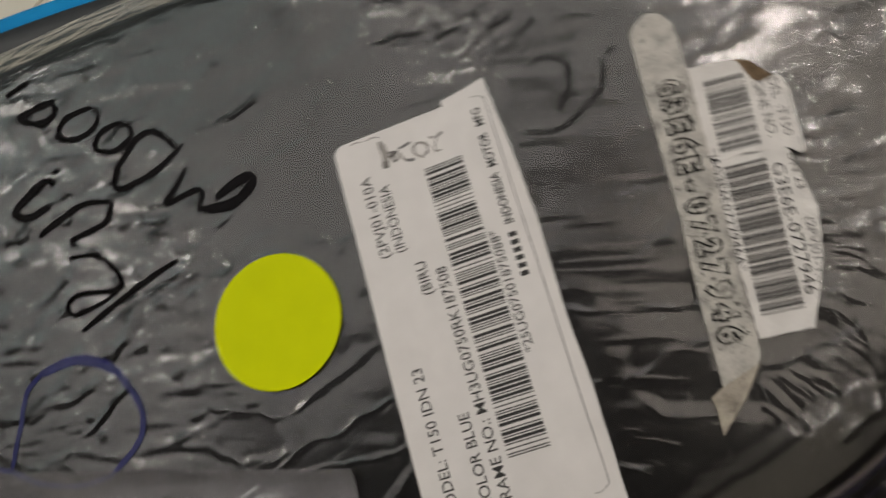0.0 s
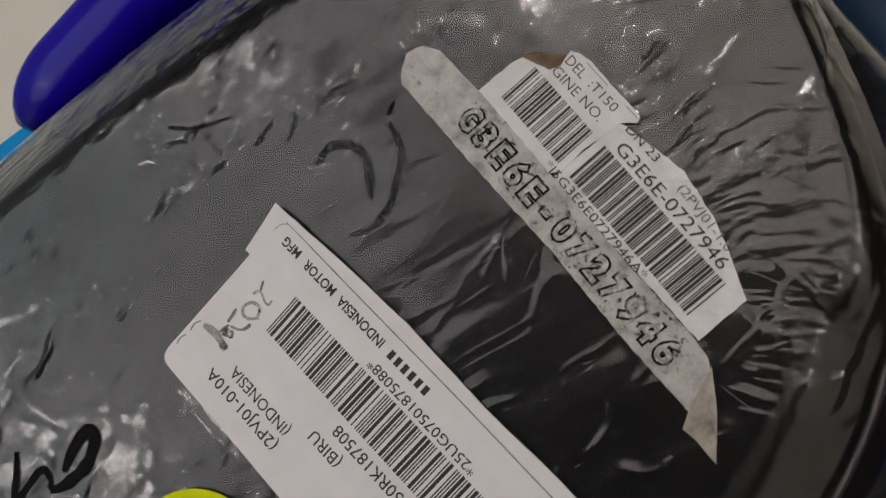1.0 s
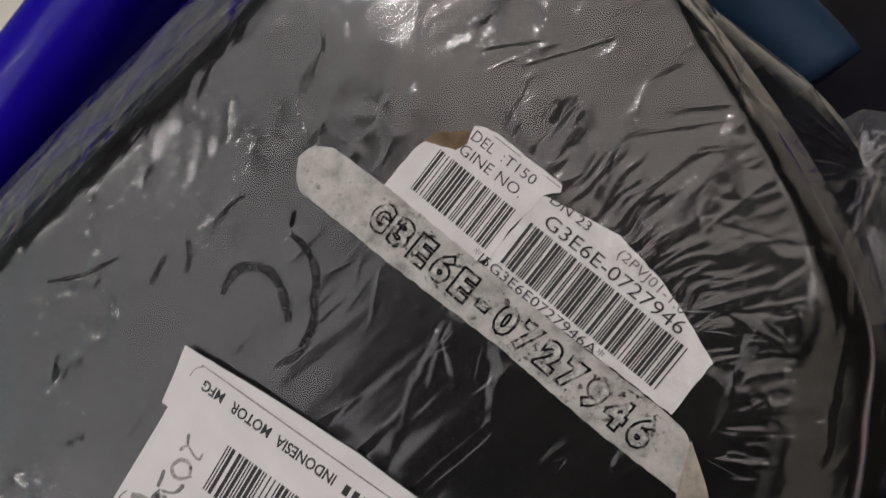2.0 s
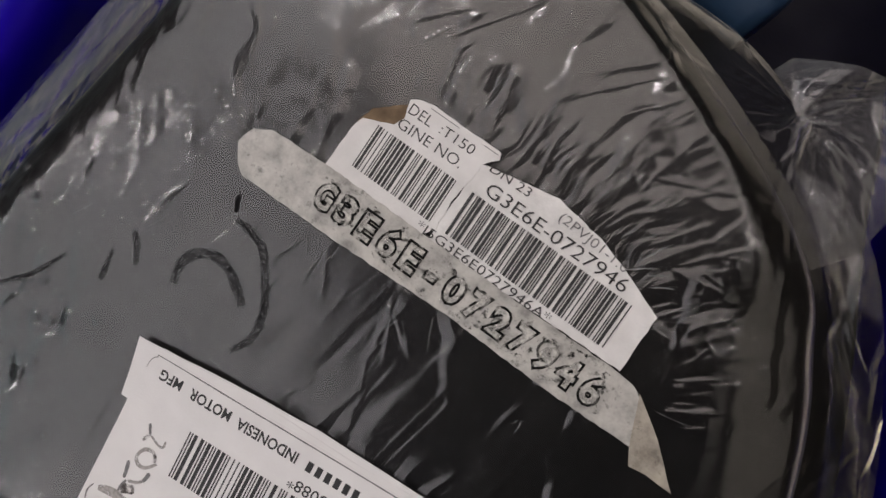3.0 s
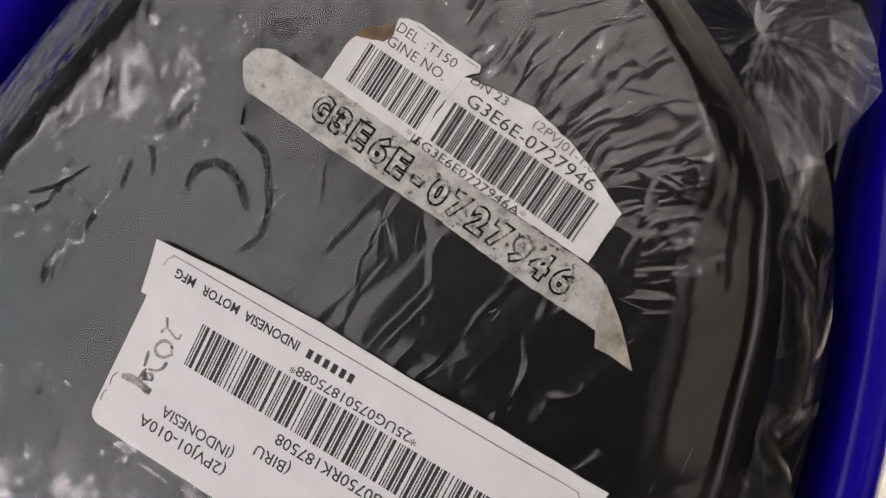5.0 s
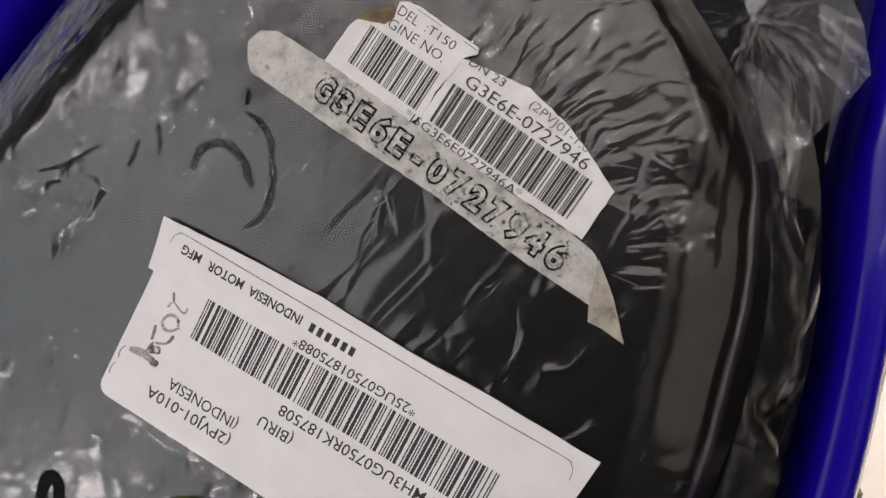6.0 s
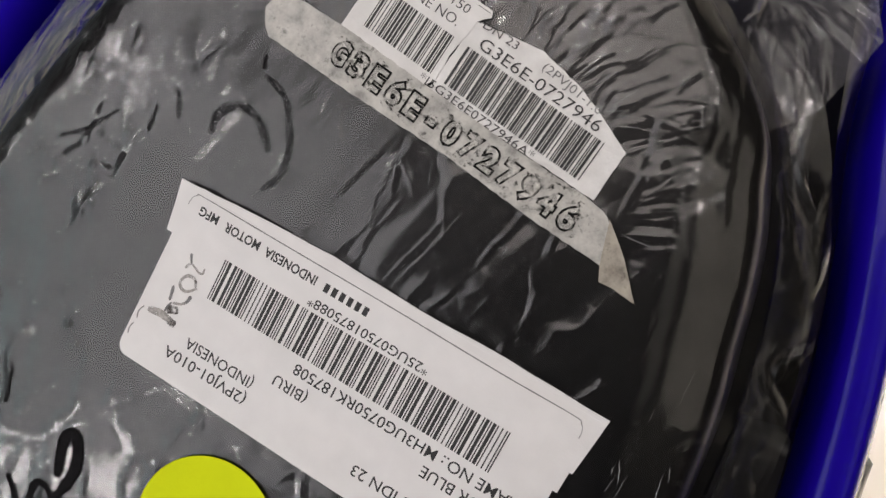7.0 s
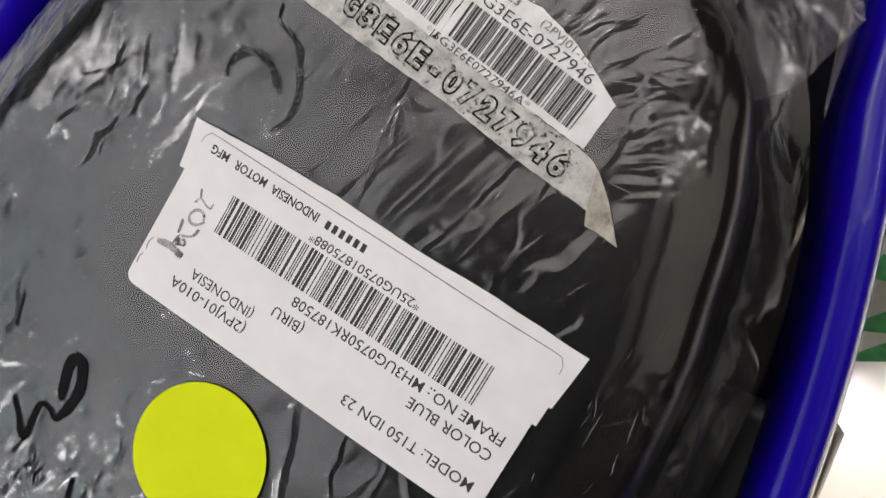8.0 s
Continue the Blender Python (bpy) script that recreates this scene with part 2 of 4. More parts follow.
XL, XR = spline(SEAT_L, YS), spline(SEAT_R, YS)


def edges(y, out=0.0):
    """Left and right edge of the seat at y, moved outwards by out."""
    y2 = np.where(y > -4, -4 + (y + 4) * (16.3 / (16.3 + out)), y)
    full = 0.5 * (1 - min(out, 1.0)) * sstep(3.5, 8.0, y2)     # the saddle fills the bag at its tail
    return np.interp(y2, YS, XL) - 0.6 - 1.1 * out, np.interp(y2, YS, XR) + out + full


def inward(x, y):
    """Distance from the saddle's nearer edge (negative past it), and whether that is the far edge."""
    l, r = edges(y)
    rho, far = np.abs(2 * x - l - r) / np.maximum(r - l, 1e-3), 2 * x > l + r
    (l0, r0), (l1, r1) = edges(y - 0.2), edges(y + 0.2)
    lean = np.clip(np.where(far, r1 - r0, l1 - l0) / 0.4, -1.3, 1.3)
    tight = 1 + 1.4 * sstep(6.5, 9.2, y)     # the roll is narrow round the tail
    e = (1 - rho) * np.maximum((r - l) / 2, 4.0) / np.sqrt(1 + lean * lean)
    return e * np.where(e > 0, tight, 1.0), far


def roll(e, far):
    """Height of the rolled shoulder, and how deep inside its steep edge the place lies."""
    a, b, c = np.clip(2.6 - e, 0, 0.85), np.clip(1.75 - e, 0, 0.8), np.maximum(0.95 - e, 0)
    p, q = np.clip(1.5 - e, 0, 0.7), np.maximum(0.8 - e, 0)
    return np.where(far, -0.247 * a * a - 0.42 * b - 0.05 * b * b, -0.30 * p * p), np.where(far, c, q)


def seat_height(x, y):
    e, far = inward(x, y)
    top, c = roll(e, far)
    c = np.minimum(c, 0.95)
    return -0.02 + top - 0.62 * c - 4.3 * (c / 0.95) ** 3


def label_mask(x, y, grow):
    """1 under the labels and sticker, falling to 0 outside."""
    d1 = np.maximum(np.maximum(-1.7 - x, x - 8.8), np.maximum(-3.2 - y, y - 1.2))
    v = y - 5.75 + 0.14 * (x - 3)
    d2 = np.maximum(np.maximum(-1.5 - x, x - 7.2), np.maximum(-1.15 - v, v - 1.2 + 0.16 * np.abs(x - 2.5)))
    d3 = np.hypot(x - 2.35, y + 5.65) - 1.75
    d = np.minimum(np.minimum(d1, d2), d3)
    return 1 - sstep(0.0, grow, d)


def crease_list():
    """Creases of the film: x, y of one end, direction, length, width, height (centimetres)."""
    r = random.Random(21)
    u = r.uniform
    out = []
    # short pinches over the flank
    for _ in range(170):
        out.append((u(-7.4, -2.0), u(-6, 9), u(1.35, 2.0), u(0.2, 0.9), u(0.016, 0.038), u(0.015, 0.05)))
    for _ in range(34):
        px, py = u(-7.2, -2.4), u(-9, 9)
        for _ in range(4):
            out.append((px + u(-0.5, 0.5), py + u(-0.6, 0.6), u(0.6, 2.3), u(0.10, 0.5), u(0.02, 0.045), u(0.03, 0.08)))
    # long pulls along the saddle, further forward
    for _ in range(150):
        out.append((u(-8.5, 11), u(-21, -7.0), u(1.2, 1.6), u(0.8, 4.0), u(0.04, 0.10), u(0.04, 0.10)))
    for _ in range(70):
        out.append((u(-8, 7), u(-17, -7), u(1.0, 2.0), u(0.3, 0.9), u(0.04, 0.08), u(0.06, 0.13)))
    # pulls between the two labels
    for _ in range(16):
        out.append((u(-1, 8.5), u(1.2, 3.5), u(1.05, 1.4), u(0.5, 1.8), u(0.03, 0.06), u(0.02, 0.04)))
    out += [(3.40, 1.15, 1.318, 3.1, 0.04, 0.03), (3.62, 1.25, 1.30, 2.9, 0.035, 0.025), (5.27, 1.37, 1.25, 2.5, 0.07, 0.03), (6.2, 1.5, 1.22, 2.4, 0.08, 0.03), (2.35, 3.95, -0.81, 0.95, 0.05, 0.04), (2.55, 3.95, -0.95, 1.1, 0.04, 0.03)]
    # pleats that fan out from the torn label
    for k in range(30):
        t = k / 29
        a = radians(102 - 72 * t)
        r0 = 5.95 + 0.35 * math.sin(3.1 * t) + u(-0.2, 0.5)
        out.append((2.66 + r0 * math.cos(a), 1.62 + r0 * math.sin(a), a + u(-0.2, 0.2), u(0.3, 1.0) + u(0.0, 1.0) * t, u(0.025, 0.07), u(0.02, 0.07)))
    for x0, y0, x1, y1 in ((4.92, 7.07, 4.66, 8.76), (4.11, 7.8, 4.0, 8.56), (3.53, 7.7, 3.69, 8.59), (4.87, 6.93, 5.48, 8.0), (5.35, 6.94, 6.3, 8.4), (5.85, 6.66, 6.67, 7.49), (6.17, 6.94, 7.87, 6.95), (6.55, 5.13, 7.56, 6.26), (6.9, 5.0, 8.4, 5.9), (7.2, 4.6, 8.3, 5.2)):
        out.append((x0, y0, math.atan2(y1 - y0, x1 - x0), math.hypot(x1 - x0, y1 - y0), 0.10, 0.12))
    for _ in range(34):
        out.append((u(5.6, 8.4), u(4.8, 8.8), u(-0.7, 1.4), u(0.25, 0.8), u(0.02, 0.05), u(0.02, 0.05)))
    # loose border past the saddle's edges
    for _ in range(60):
        out.append((u(-9.3, -5.5), u(-8, 9), u(1.0, 1.9), u(0.3, 1.6), u(0.02, 0.05), u(0.02, 0.05)))
    for _ in range(40):
        out.append((u(-9.0, -6.0), u(-16, 8), u(1.4, 1.7), u(1.5, 5.0), u(0.03, 0.07), u(0.02, 0.05)))
    # towards the tail
    for _ in range(34):
        out.append((u(-1.5, 6.0), u(8.4, 11.8), u(0.65, 1.1), u(0.6, 3.0), u(0.03, 0.08), u(0.04, 0.10)))
    out += [(0.7, 8.54, 0.84, 3.6, 0.05, 0.07), (1.06, 8.5, 0.89, 1.6, 0.05, 0.07), (-2.54, 6.52, -1.08, 1.0, 0.03, 0.05), (-3.06, 6.46, -0.98, 0.4, 0.03, 0.05)]
    for _ in range(14):
        out.append((u(-4.5, 1.0), u(6.2, 9.5), u(1.3, 2.2), u(0.3, 1.2), u(0.04, 0.07), u(0.02, 0.045)))
    # drawn in towards the twisted corner
    for k in range(18):
        d = 2.7 + 2.2 * k / 17 + u(-0.08, 0.08)
        out.append((7.3 + 0.25 * math.cos(d), 10.5 + 0.25 * math.sin(d), d, u(0.7, 3.0), u(0.06, 0.12), u(0.06, 0.13)))
    # fine lines all over
    for _ in range(170):
        out.append((u(-6, 10), u(-5, 12), u(0.7, 2.1), u(0.3, 1.6), u(0.015, 0.035), u(0.015, 0.04)))
    # hard fold below the twisted corner
    out.append((7.35, 10.75, -1.45, 1.7, 0.07, 0.32))
    out.append((7.2, 10.7, -1.9, 1.0, 0.06, 0.31))
    # one long thin line across the shoulder
    out.append((5.2, 8.1, 0.28, 3.2, 0.035, 0.05))
    # round the strip's end
    for k in range(9):
        d = 1.3 + 2.2 * k / 8
        out.append((-1.6 + 0.2 * math.cos(d), 5.4 + 0.3 * math.sin(d), d, u(0.4, 1.4), u(0.035, 0.06), u(0.02, 0.04)))
    # down the far flank
    for _ in range(26):
        out.append((u(9.6, 12.6), u(-8, 6), u(1.55, 1.95), u(0.8, 3.2), u(0.04, 0.09), u(0.02, 0.05)))
    for _ in range(10):
        out.append((u(10.2, 12.3), u(-3, 9), u(1.0, 2.4), u(0.2, 0.7), u(0.04, 0.08), u(0.04, 0.08)))
    return out


CREASES = crease_list()


def dent_list():
    """Small puckers of the film over the near flank: x, y, radius, height (centimetres)."""
    r = random.Random(5)
    out = []
    for _ in range(26):
        px, py = r.uniform(-6.2, -2.6), r.uniform(-6.5, 3.0)
        for _ in range(r.randint(1, 4)):
            out.append((px + r.uniform(-0.45, 0.45), py + r.uniform(-0.6, 0.6), r.uniform(0.07, 0.17), r.uniform(0.010, 0.032)))
    for _ in range(130):
        out.append((r.uniform(-7, 5), r.uniform(-17, -8), r.uniform(0.08, 0.22), r.uniform(0.015, 0.05)))
    return out


DENTS = dent_list()


def wrinkles(x, y):
    """Height of the film's creases, in centimetres."""
    shape = np.shape(x)
    x, y = np.ravel(x).astype(float), np.ravel(y).astype(float)
    fac = lambda u, v: facets(u, v) - 0.5
    h = 0.026 * (vnoise(x * 0.35 + 3, y * 0.12 + 1) - 0.5) + 0.005 * (vnoise(x * 1.1 + 11, y * 0.35 + 5) - 0.5)
    # long straight pulls across the saddle
    q, v = x * math.sin(1.24) - y * math.cos(1.24), x * math.cos(1.24) + y * math.sin(1.24)
    mid = sstep(-4.5, -1.0, x) * (1 - sstep(7.6, 9.0, x)) * sstep(-5.0, -3.2, y) * (1 - sstep(4.5, 6.5, y))
    h = h + mid * (0.050 * (vnoise(q * 1.05 + 4, v * 0.13 + 8) - 0.5) + 0.034 * (vnoise(q * 2.1 + 17, v * 0.17 + 2) - 0.5) + 0.008 * fac(q * 3.1 + 9, v * 0.18 + 40) + 0.004 * fac(q * 6.2 + 30, v * 0.30 + 6))
    # crumples that spread from the torn label
    th, rr = np.arctan2(y - 1.62, x - 2.66), np.hypot(x - 2.66, y - 1.62)
    th = th + 0.06 * (vnoise(x * 1.4 + 31, y * 1.4 + 7) - 0.5)
    fan = sstep(radians(26), radians(46), th) * (1 - sstep(radians(96), radians(110), th)) * sstep(4.6, 5.4, rr) * (1 - sstep(6.3, 7.9, rr + 1.2 * (vnoise(th * 9.0 + 3, rr * 0.0) - 0.5)))
    fan = fan * (0.35 + 1.5 * vnoise(x * 1.3 + 81, y * 1.3 + 27) ** 1.5)
    h = h + fan * (0.060 * fac(th * 23.0 + 2, rr * 0.75 + 4) + 0.034 * fac(th * 52.0 + 40, rr * 1.7 + 9) + 0.014 * fac(th * 110.0 + 11, rr * 4.0 + 60))
    # towards the tail and the twisted corner
    q2, v2 = x * math.sin(0.9) - y * math.cos(0.9), x * math.cos(0.9) + y * math.sin(0.9)
    tail = sstep(7.9, 9.4, y) * sstep(-2.5, 0.5, x)
    h = h + tail * (0.024 * fac(q2 * 2.2 + 70, v2 * 0.42 + 22) + 0.018 * fac(q2 * 5.6 + 12, v2 * 1.1 + 80))
    # dappled near flank
    flank = sstep(-2.3, -3.6, x)
    h = h + flank * (0.020 * fac(x * 1.9 + 0.3 * y + 70, y * 0.6 + 15) + 0.014 * fac(x * 4.6 + 0.8 * y + 5, y * 1.7 + 44))
    h = h + sstep(-5.6, -7.0, x) * 0.03 * fac(x * 0.9 + 20, y * 0.45 + 95)
    # long pulls further forward
    fore = sstep(-6.4, -9.0, y)
    h = h + fore * (0.055 * fac(q * 1.5 + 90, v * 0.34 + 33) + 0.030 * fac(q * 4.4 + 23, v * 1.0 + 61))
    # far flank
    h = h + sstep(10.2, 11.2, x) * (0.04 * fac(x * 1.3 + 52, y * 0.8 + 18) + 0.02 * fac(x * 3.0 + 8, y * 2.0 + 71))
    bx = x + 0.14 * (vnoise(x * 0.6 + 50, y * 0.6 + 3) - 0.5) + 0.016 * (vnoise(x * 3.1, y * 3.1) - 0.5)
    by = y + 0.14 * (vnoise(x * 0.6 + 8, y * 0.6 + 70) - 0.5) + 0.016 * (vnoise(x * 3.3 + 9, y * 3.3) - 0.5)
    order = np.argsort(y, kind="stable")
    ordered = y[order]

    def around(mx, my, rx, ry):
        i0, i1 = np.searchsorted(ordered, (my - ry, my + ry))
        some = order[i0:i1]
        return some[np.abs(x[some] - mx) < rx]

    for i, (cx, cy, d, ln, w, amp) in enumerate(CREASES):
        c, s = math.cos(d), math.sin(d)
        room_ = min(0.8, 8 * w)
        near = around(cx + c * ln / 2, cy + s * ln / 2, ln * abs(c) / 2 + room_, ln * abs(s) / 2 + room_)
        if not len(near):
            continue
        dx, dy = bx[near] - cx, by[near] - cy
        f = (dx * c + dy * s) / ln
        q = dy * c - dx * s
        # a narrow end, a wider one, and one side steeper than the other
        wide = w * (0.6 + 0.8 * np.clip(f, 0, 1))
        wide = wide * np.where(q * (1 if i % 2 else -1) > 0, 0.62, 1.5)
        h[near] += (0.44 * amp if amp > 0.3 else min(0.44 * amp, (0.29 if w < 0.05 else 0.20) * w)) * np.exp(-np.abs(q) / (0.75 * wide)) * sstep(-0.08, 0.25, f) * (1 - sstep(0.45, 1.05, f))
    for cx, cy, rad, amp in DENTS:
        near = around(cx, cy, 2 * rad, 2 * rad)
        if len(near):
            d = np.hypot(x[near] - cx, (y[near] - cy) * 0.7) / rad
            h[near] += amp * np.maximum(0, 1 - d * d) ** 2 * (1 + 0.4 * (x[near] - cx) / rad)
    return (h * (1 - label_mask(x, y, 0.35))).reshape(shape)


FILM_OUT = 1.0


def film_height(x, y):
    """The film lies on the saddle and runs on, taut, past its edges."""
    e, far = inward(x, y)
    top, c = roll(e, far)
    return -0.03 + top - np.where(far, 0.80 - 0.35 * sstep(6.5, 9.2, y), 0.72) * c


def film_top(x, y):
    x, y = np.asarray(x, float), np.asarray(y, float)
    return film_height(x, y) + wrinkles(x, y) + 0.03


def sheet(height, y0, y1, ny, nx, out, rho_max=1.0):
    ys = np.linspace(0, 1, ny)
    ys = y0 + (y1 - y0) * (1 - (1 - ys) ** 1.45)
    rh = np.linspace(-rho_max, rho_max, nx)
    rh = np.sign(rh) * (1 - (1 - np.abs(rh)) ** 1.15)
    Y, R = np.meshgrid(ys, rh, indexing="ij")
    l, r = edges(Y, out)
    X = (l + r) / 2 + R * (r - l) / 2
    return X, Y, height(X, Y)


def sheet_mesh(name, X, Y, Z, material, parent, label=""):
    n, k = X.shape
    v = np.stack([X * 0.01, Y * 0.01, TOP + Z * 0.01], -1).reshape(-1, 3)
    return mesh_ob(name, v.tolist(), grid_faces(n, k), material, parent, label)


def loft(name, rings, material, parent, label="", caps=True):
    """A closed body through rings of centimetre points."""
    k = len(rings[0])
    v = [M(*p) for r in rings for p in r]
    f = grid_faces(len(rings), k, True)
    if caps:
        f += [tuple(reversed(range(k))), tuple(range((len(rings) - 1) * k, len(rings) * k))]
    ob = mesh_ob(name, v, f, material, parent, label)
    bm = bmesh.new()
    bm.from_mesh(ob.data)
    bmesh.ops.recalc_face_normals(bm, faces=bm.faces)
    bm.to_mesh(ob.data)
    bm.free()
    return ob


# ---------------------------------------------------------------- room
room = Matrix.Rotation(radians(TURN), 4, "Z")


def room_box(name, cx, cy, cz, sx, sy, sz, material, label, category):
    ob = part(name, box(0, 0, 0, sx, sy, sz), material)
    ob.matrix_world = room @ Matrix.Translation((cx, cy, cz))
    return tagged(ob, label, category, kind="structure")


X0, X1, Y0, Y1 = -2.9, 4.3, -2.1, 3.4
BLOCK_X, BLOCK_Y, BLOCK_END = -0.5, -0.75, 1.3   # the added dark block, out of view
# Unseen walls close the room; grey and taupe suit what the film mirrors.
room_box("wall_north", (X0 + X1) / 2, Y1 + 0.06, CEIL / 2, X1 - X0 + 0.24, 0.12, CEIL, MAT_GREYWALL, "unseen light grey wall, toned for the film's reflections", "wall")
room_box("wall_west", X0 - 0.06, (Y0 + Y1) / 2, CEIL / 2, 0.12, Y1 - Y0, CEIL, MAT_GREYWALL, "unseen light grey wall, toned for the film's reflections", "wall")
room_box("wall_east", X1 + 0.06, (Y0 + Y1) / 2, CEIL / 2, 0.12, Y1 - Y0, CEIL, MAT_TAUPE, "unseen taupe wall, toned for the film's reflections", "wall")
room_box("wall_south", (X0 + X1) / 2, Y0 - 0.06, CEIL / 2, X1 - X0 + 0.24, 0.12, CEIL, MAT_WALL, "plain white painted wall of the showroom", "wall")
# Added dark block out of view: the film mirrors it as black.
room_box("dark_block", (BLOCK_X + BLOCK_END) / 2, (Y0 + BLOCK_Y) / 2, CEIL / 2, BLOCK_END - BLOCK_X, BLOCK_Y - Y0 - 0.002, CEIL - 0.002, MAT_BLOCK, "unseen dark block, added for the film to mirror as black", "wall")
# Unseen ceiling, dark between the panels so the film mirrors black there.
room_box("ceiling", (X0 + X1) / 2, (Y0 + Y1) / 2, CEIL + 0.05, X1 - X0 + 0.24, Y1 - Y0 + 0.24, 0.10, MAT_CEIL, "unseen ceiling, kept dark grey so the film mirrors black", "ceiling")
floor = room_box("floor", (X0 + X1) / 2, (Y0 + Y1) / 2, -0.053, X1 - X0 + 0.24, Y1 - Y0 + 0.24, 0.1, MAT_GROUT, "floor of large glossy cream tiles", "floor")

# Unseen panels, added: tint and strength set what the film mirrors.
MAT_PANEL = emitter("panel_glow", (1.0, 0.94, 0.88), 0.37)
MAT_PANEL_COOL = emitter("cool_panel_glow", (0.95, 0.97, 1.0), 0.37)
MAT_PANEL_BRIGHT = emitter("bright_panel_glow", (1.0, 0.94, 0.88), 0.52)
MAT_PANEL_WARM = emitter("warm_panel_glow", (1.0, 0.94, 0.80), 0.18)
MAT_PANEL_TEAL = emitter("blue_green_panel_glow", (0.78, 0.97, 1.0), 0.37)
MAT_PANEL_MID = emitter("half_lit_panel_glow", (1.0, 0.94, 0.88), 0.15)
MAT_PANEL_DIM = emitter("dim_panel_glow", (1.0, 0.94, 0.88), 0.03)
PANEL_WATTS = 1.9


def added_panel(x, y, sx, sy, glow, watts, spread=180):
    lamp = thing("added_panel", "unseen glowing ceiling panel, added for the film to mirror", "ceiling light", group="ceiling lights")
    bm = bmesh.new()
    for cx, cy, wx, wy in ((0, sy / 2 + 0.01, sx + 0.04, 0.02), (0, -sy / 2 - 0.01, sx + 0.04, 0.02), (sx / 2 + 0.01, 0, 0.02, sy), (-sx / 2 - 0.01, 0, 0.02, sy)):
        box(cx, cy, 0.0, wx, wy, 0.04, 0, bm)
    part("frame", bm, MAT_STEEL, lamp)
    part("diffuser", box(0, 0, 0.004, sx, sy, 0.02), glow, lamp, "glowing white diffuser")
    lamp.matrix_world = room @ Matrix.Translation((x, y, CEIL - 0.022))
    light = bpy.data.lights.new("panel_light", "AREA")
    light.shape, light.size, light.size_y, light.energy, light.color = "RECTANGLE", sx, sy, watts, glow.node_tree.nodes["Principled BSDF"].inputs["Emission Color"].default_value[:3]
    light.spread = radians(spread)
    new("panel_light", light).matrix_world = room @ Matrix.Translation((x, y, CEIL - 0.048))
    return lamp


for lx, ly in ((-2.25, -1.30), (-1.12, -1.30), (-2.25, -0.15), (-1.12, -0.15), (-1.12, 1.0), (-1.12, 2.15), (0.02, 0.72), (0.02, 1.87), (1.17, 1.87)):
    added_panel(lx, ly, 1.06, 1.06, MAT_PANEL_TEAL if lx < -2 else MAT_PANEL_COOL if lx < -0.6 else MAT_PANEL_BRIGHT if ly < 1 else MAT_PANEL, PANEL_WATTS)
# Warm panels added for the olive band on the far shoulder.
for lx, ly in ((2.35, -1.27), (3.5, -1.27), (2.35, -0.12), (3.5, -0.12), (2.35, 1.03), (3.5, 1.03)):
    added_panel(lx, ly, 1.105, 1.105, MAT_PANEL_WARM if ly < 1 else MAT_PANEL_DIM, 0.4)
added_panel(1.17, 0.72, 1.06, 1.06, MAT_PANEL_MID, 0.5)
# Added narrow beam that brightens the floor beside the far cowl.
added_panel(1.02, -0.33, 0.55, 0.94, MAT_PANEL_DIM, 7.5, 36)

# Unseen tubes, added for glints on the film and light on the labels.
def added_tube(x, y, watts, turn=0.0):
    batten = thing("added_tube", "unseen slim glowing tube, added for glints on the film", "tube light", group="tube lights")
    part("housing", box(0, 0, 0.03, 1.24, 0.07, 0.03, 0.005), MAT_WALL, batten, "white metal housing")
    bm = bmesh.new()
    bmesh.ops.create_cone(bm, cap_ends=True, segments=16, radius1=0.013, radius2=0.013, depth=1.2, matrix=Matrix.Rotation(radians(90), 4, "Y"))
    part("tube", bm, MAT_TUBE, batten, "glowing white tube", True)
    at = room @ Matrix.Translation((x, y, CEIL - 0.06)) @ Matrix.Rotation(radians(turn), 4, "Z")
    batten.matrix_world = at
    light = bpy.data.lights.new("tube_glow", "AREA")
    light.shape, light.size, light.size_y, light.energy, light.color = "RECTANGLE", 1.2, 0.05, watts, (1.0, 0.97, 0.93)
    new("tube_glow", light).matrix_world = at @ Matrix.Translation((0, 0, -0.016))
    return batten


MAT_TUBE = emitter("tube_glass", (1.0, 0.97, 0.93), 4.0)
for tx, ty, turn, watts in ((-1.69, 0.425, 0, 1.2), (-1.69, -0.725, 0, 1.8), (-0.55, 1.32, 90, 5.8), (1.76, 0.85, 90, 4.0), (1.17, 0.17, 0, 0.8)):
    added_tube(tx, ty, watts, turn)

# ---------------------------------------------------------------- motorcycle
bike = thing("motorcycle", "new blue motorcycle with its black saddle still wrapped", "motorcycle")

X, Y, Z = sheet(seat_height, -24, 12.29, 150, 90, 0.0)
seat = sheet_mesh("seat", X, Y, Z - 0.09, MAT_VINYL, bike, "black vinyl saddle")


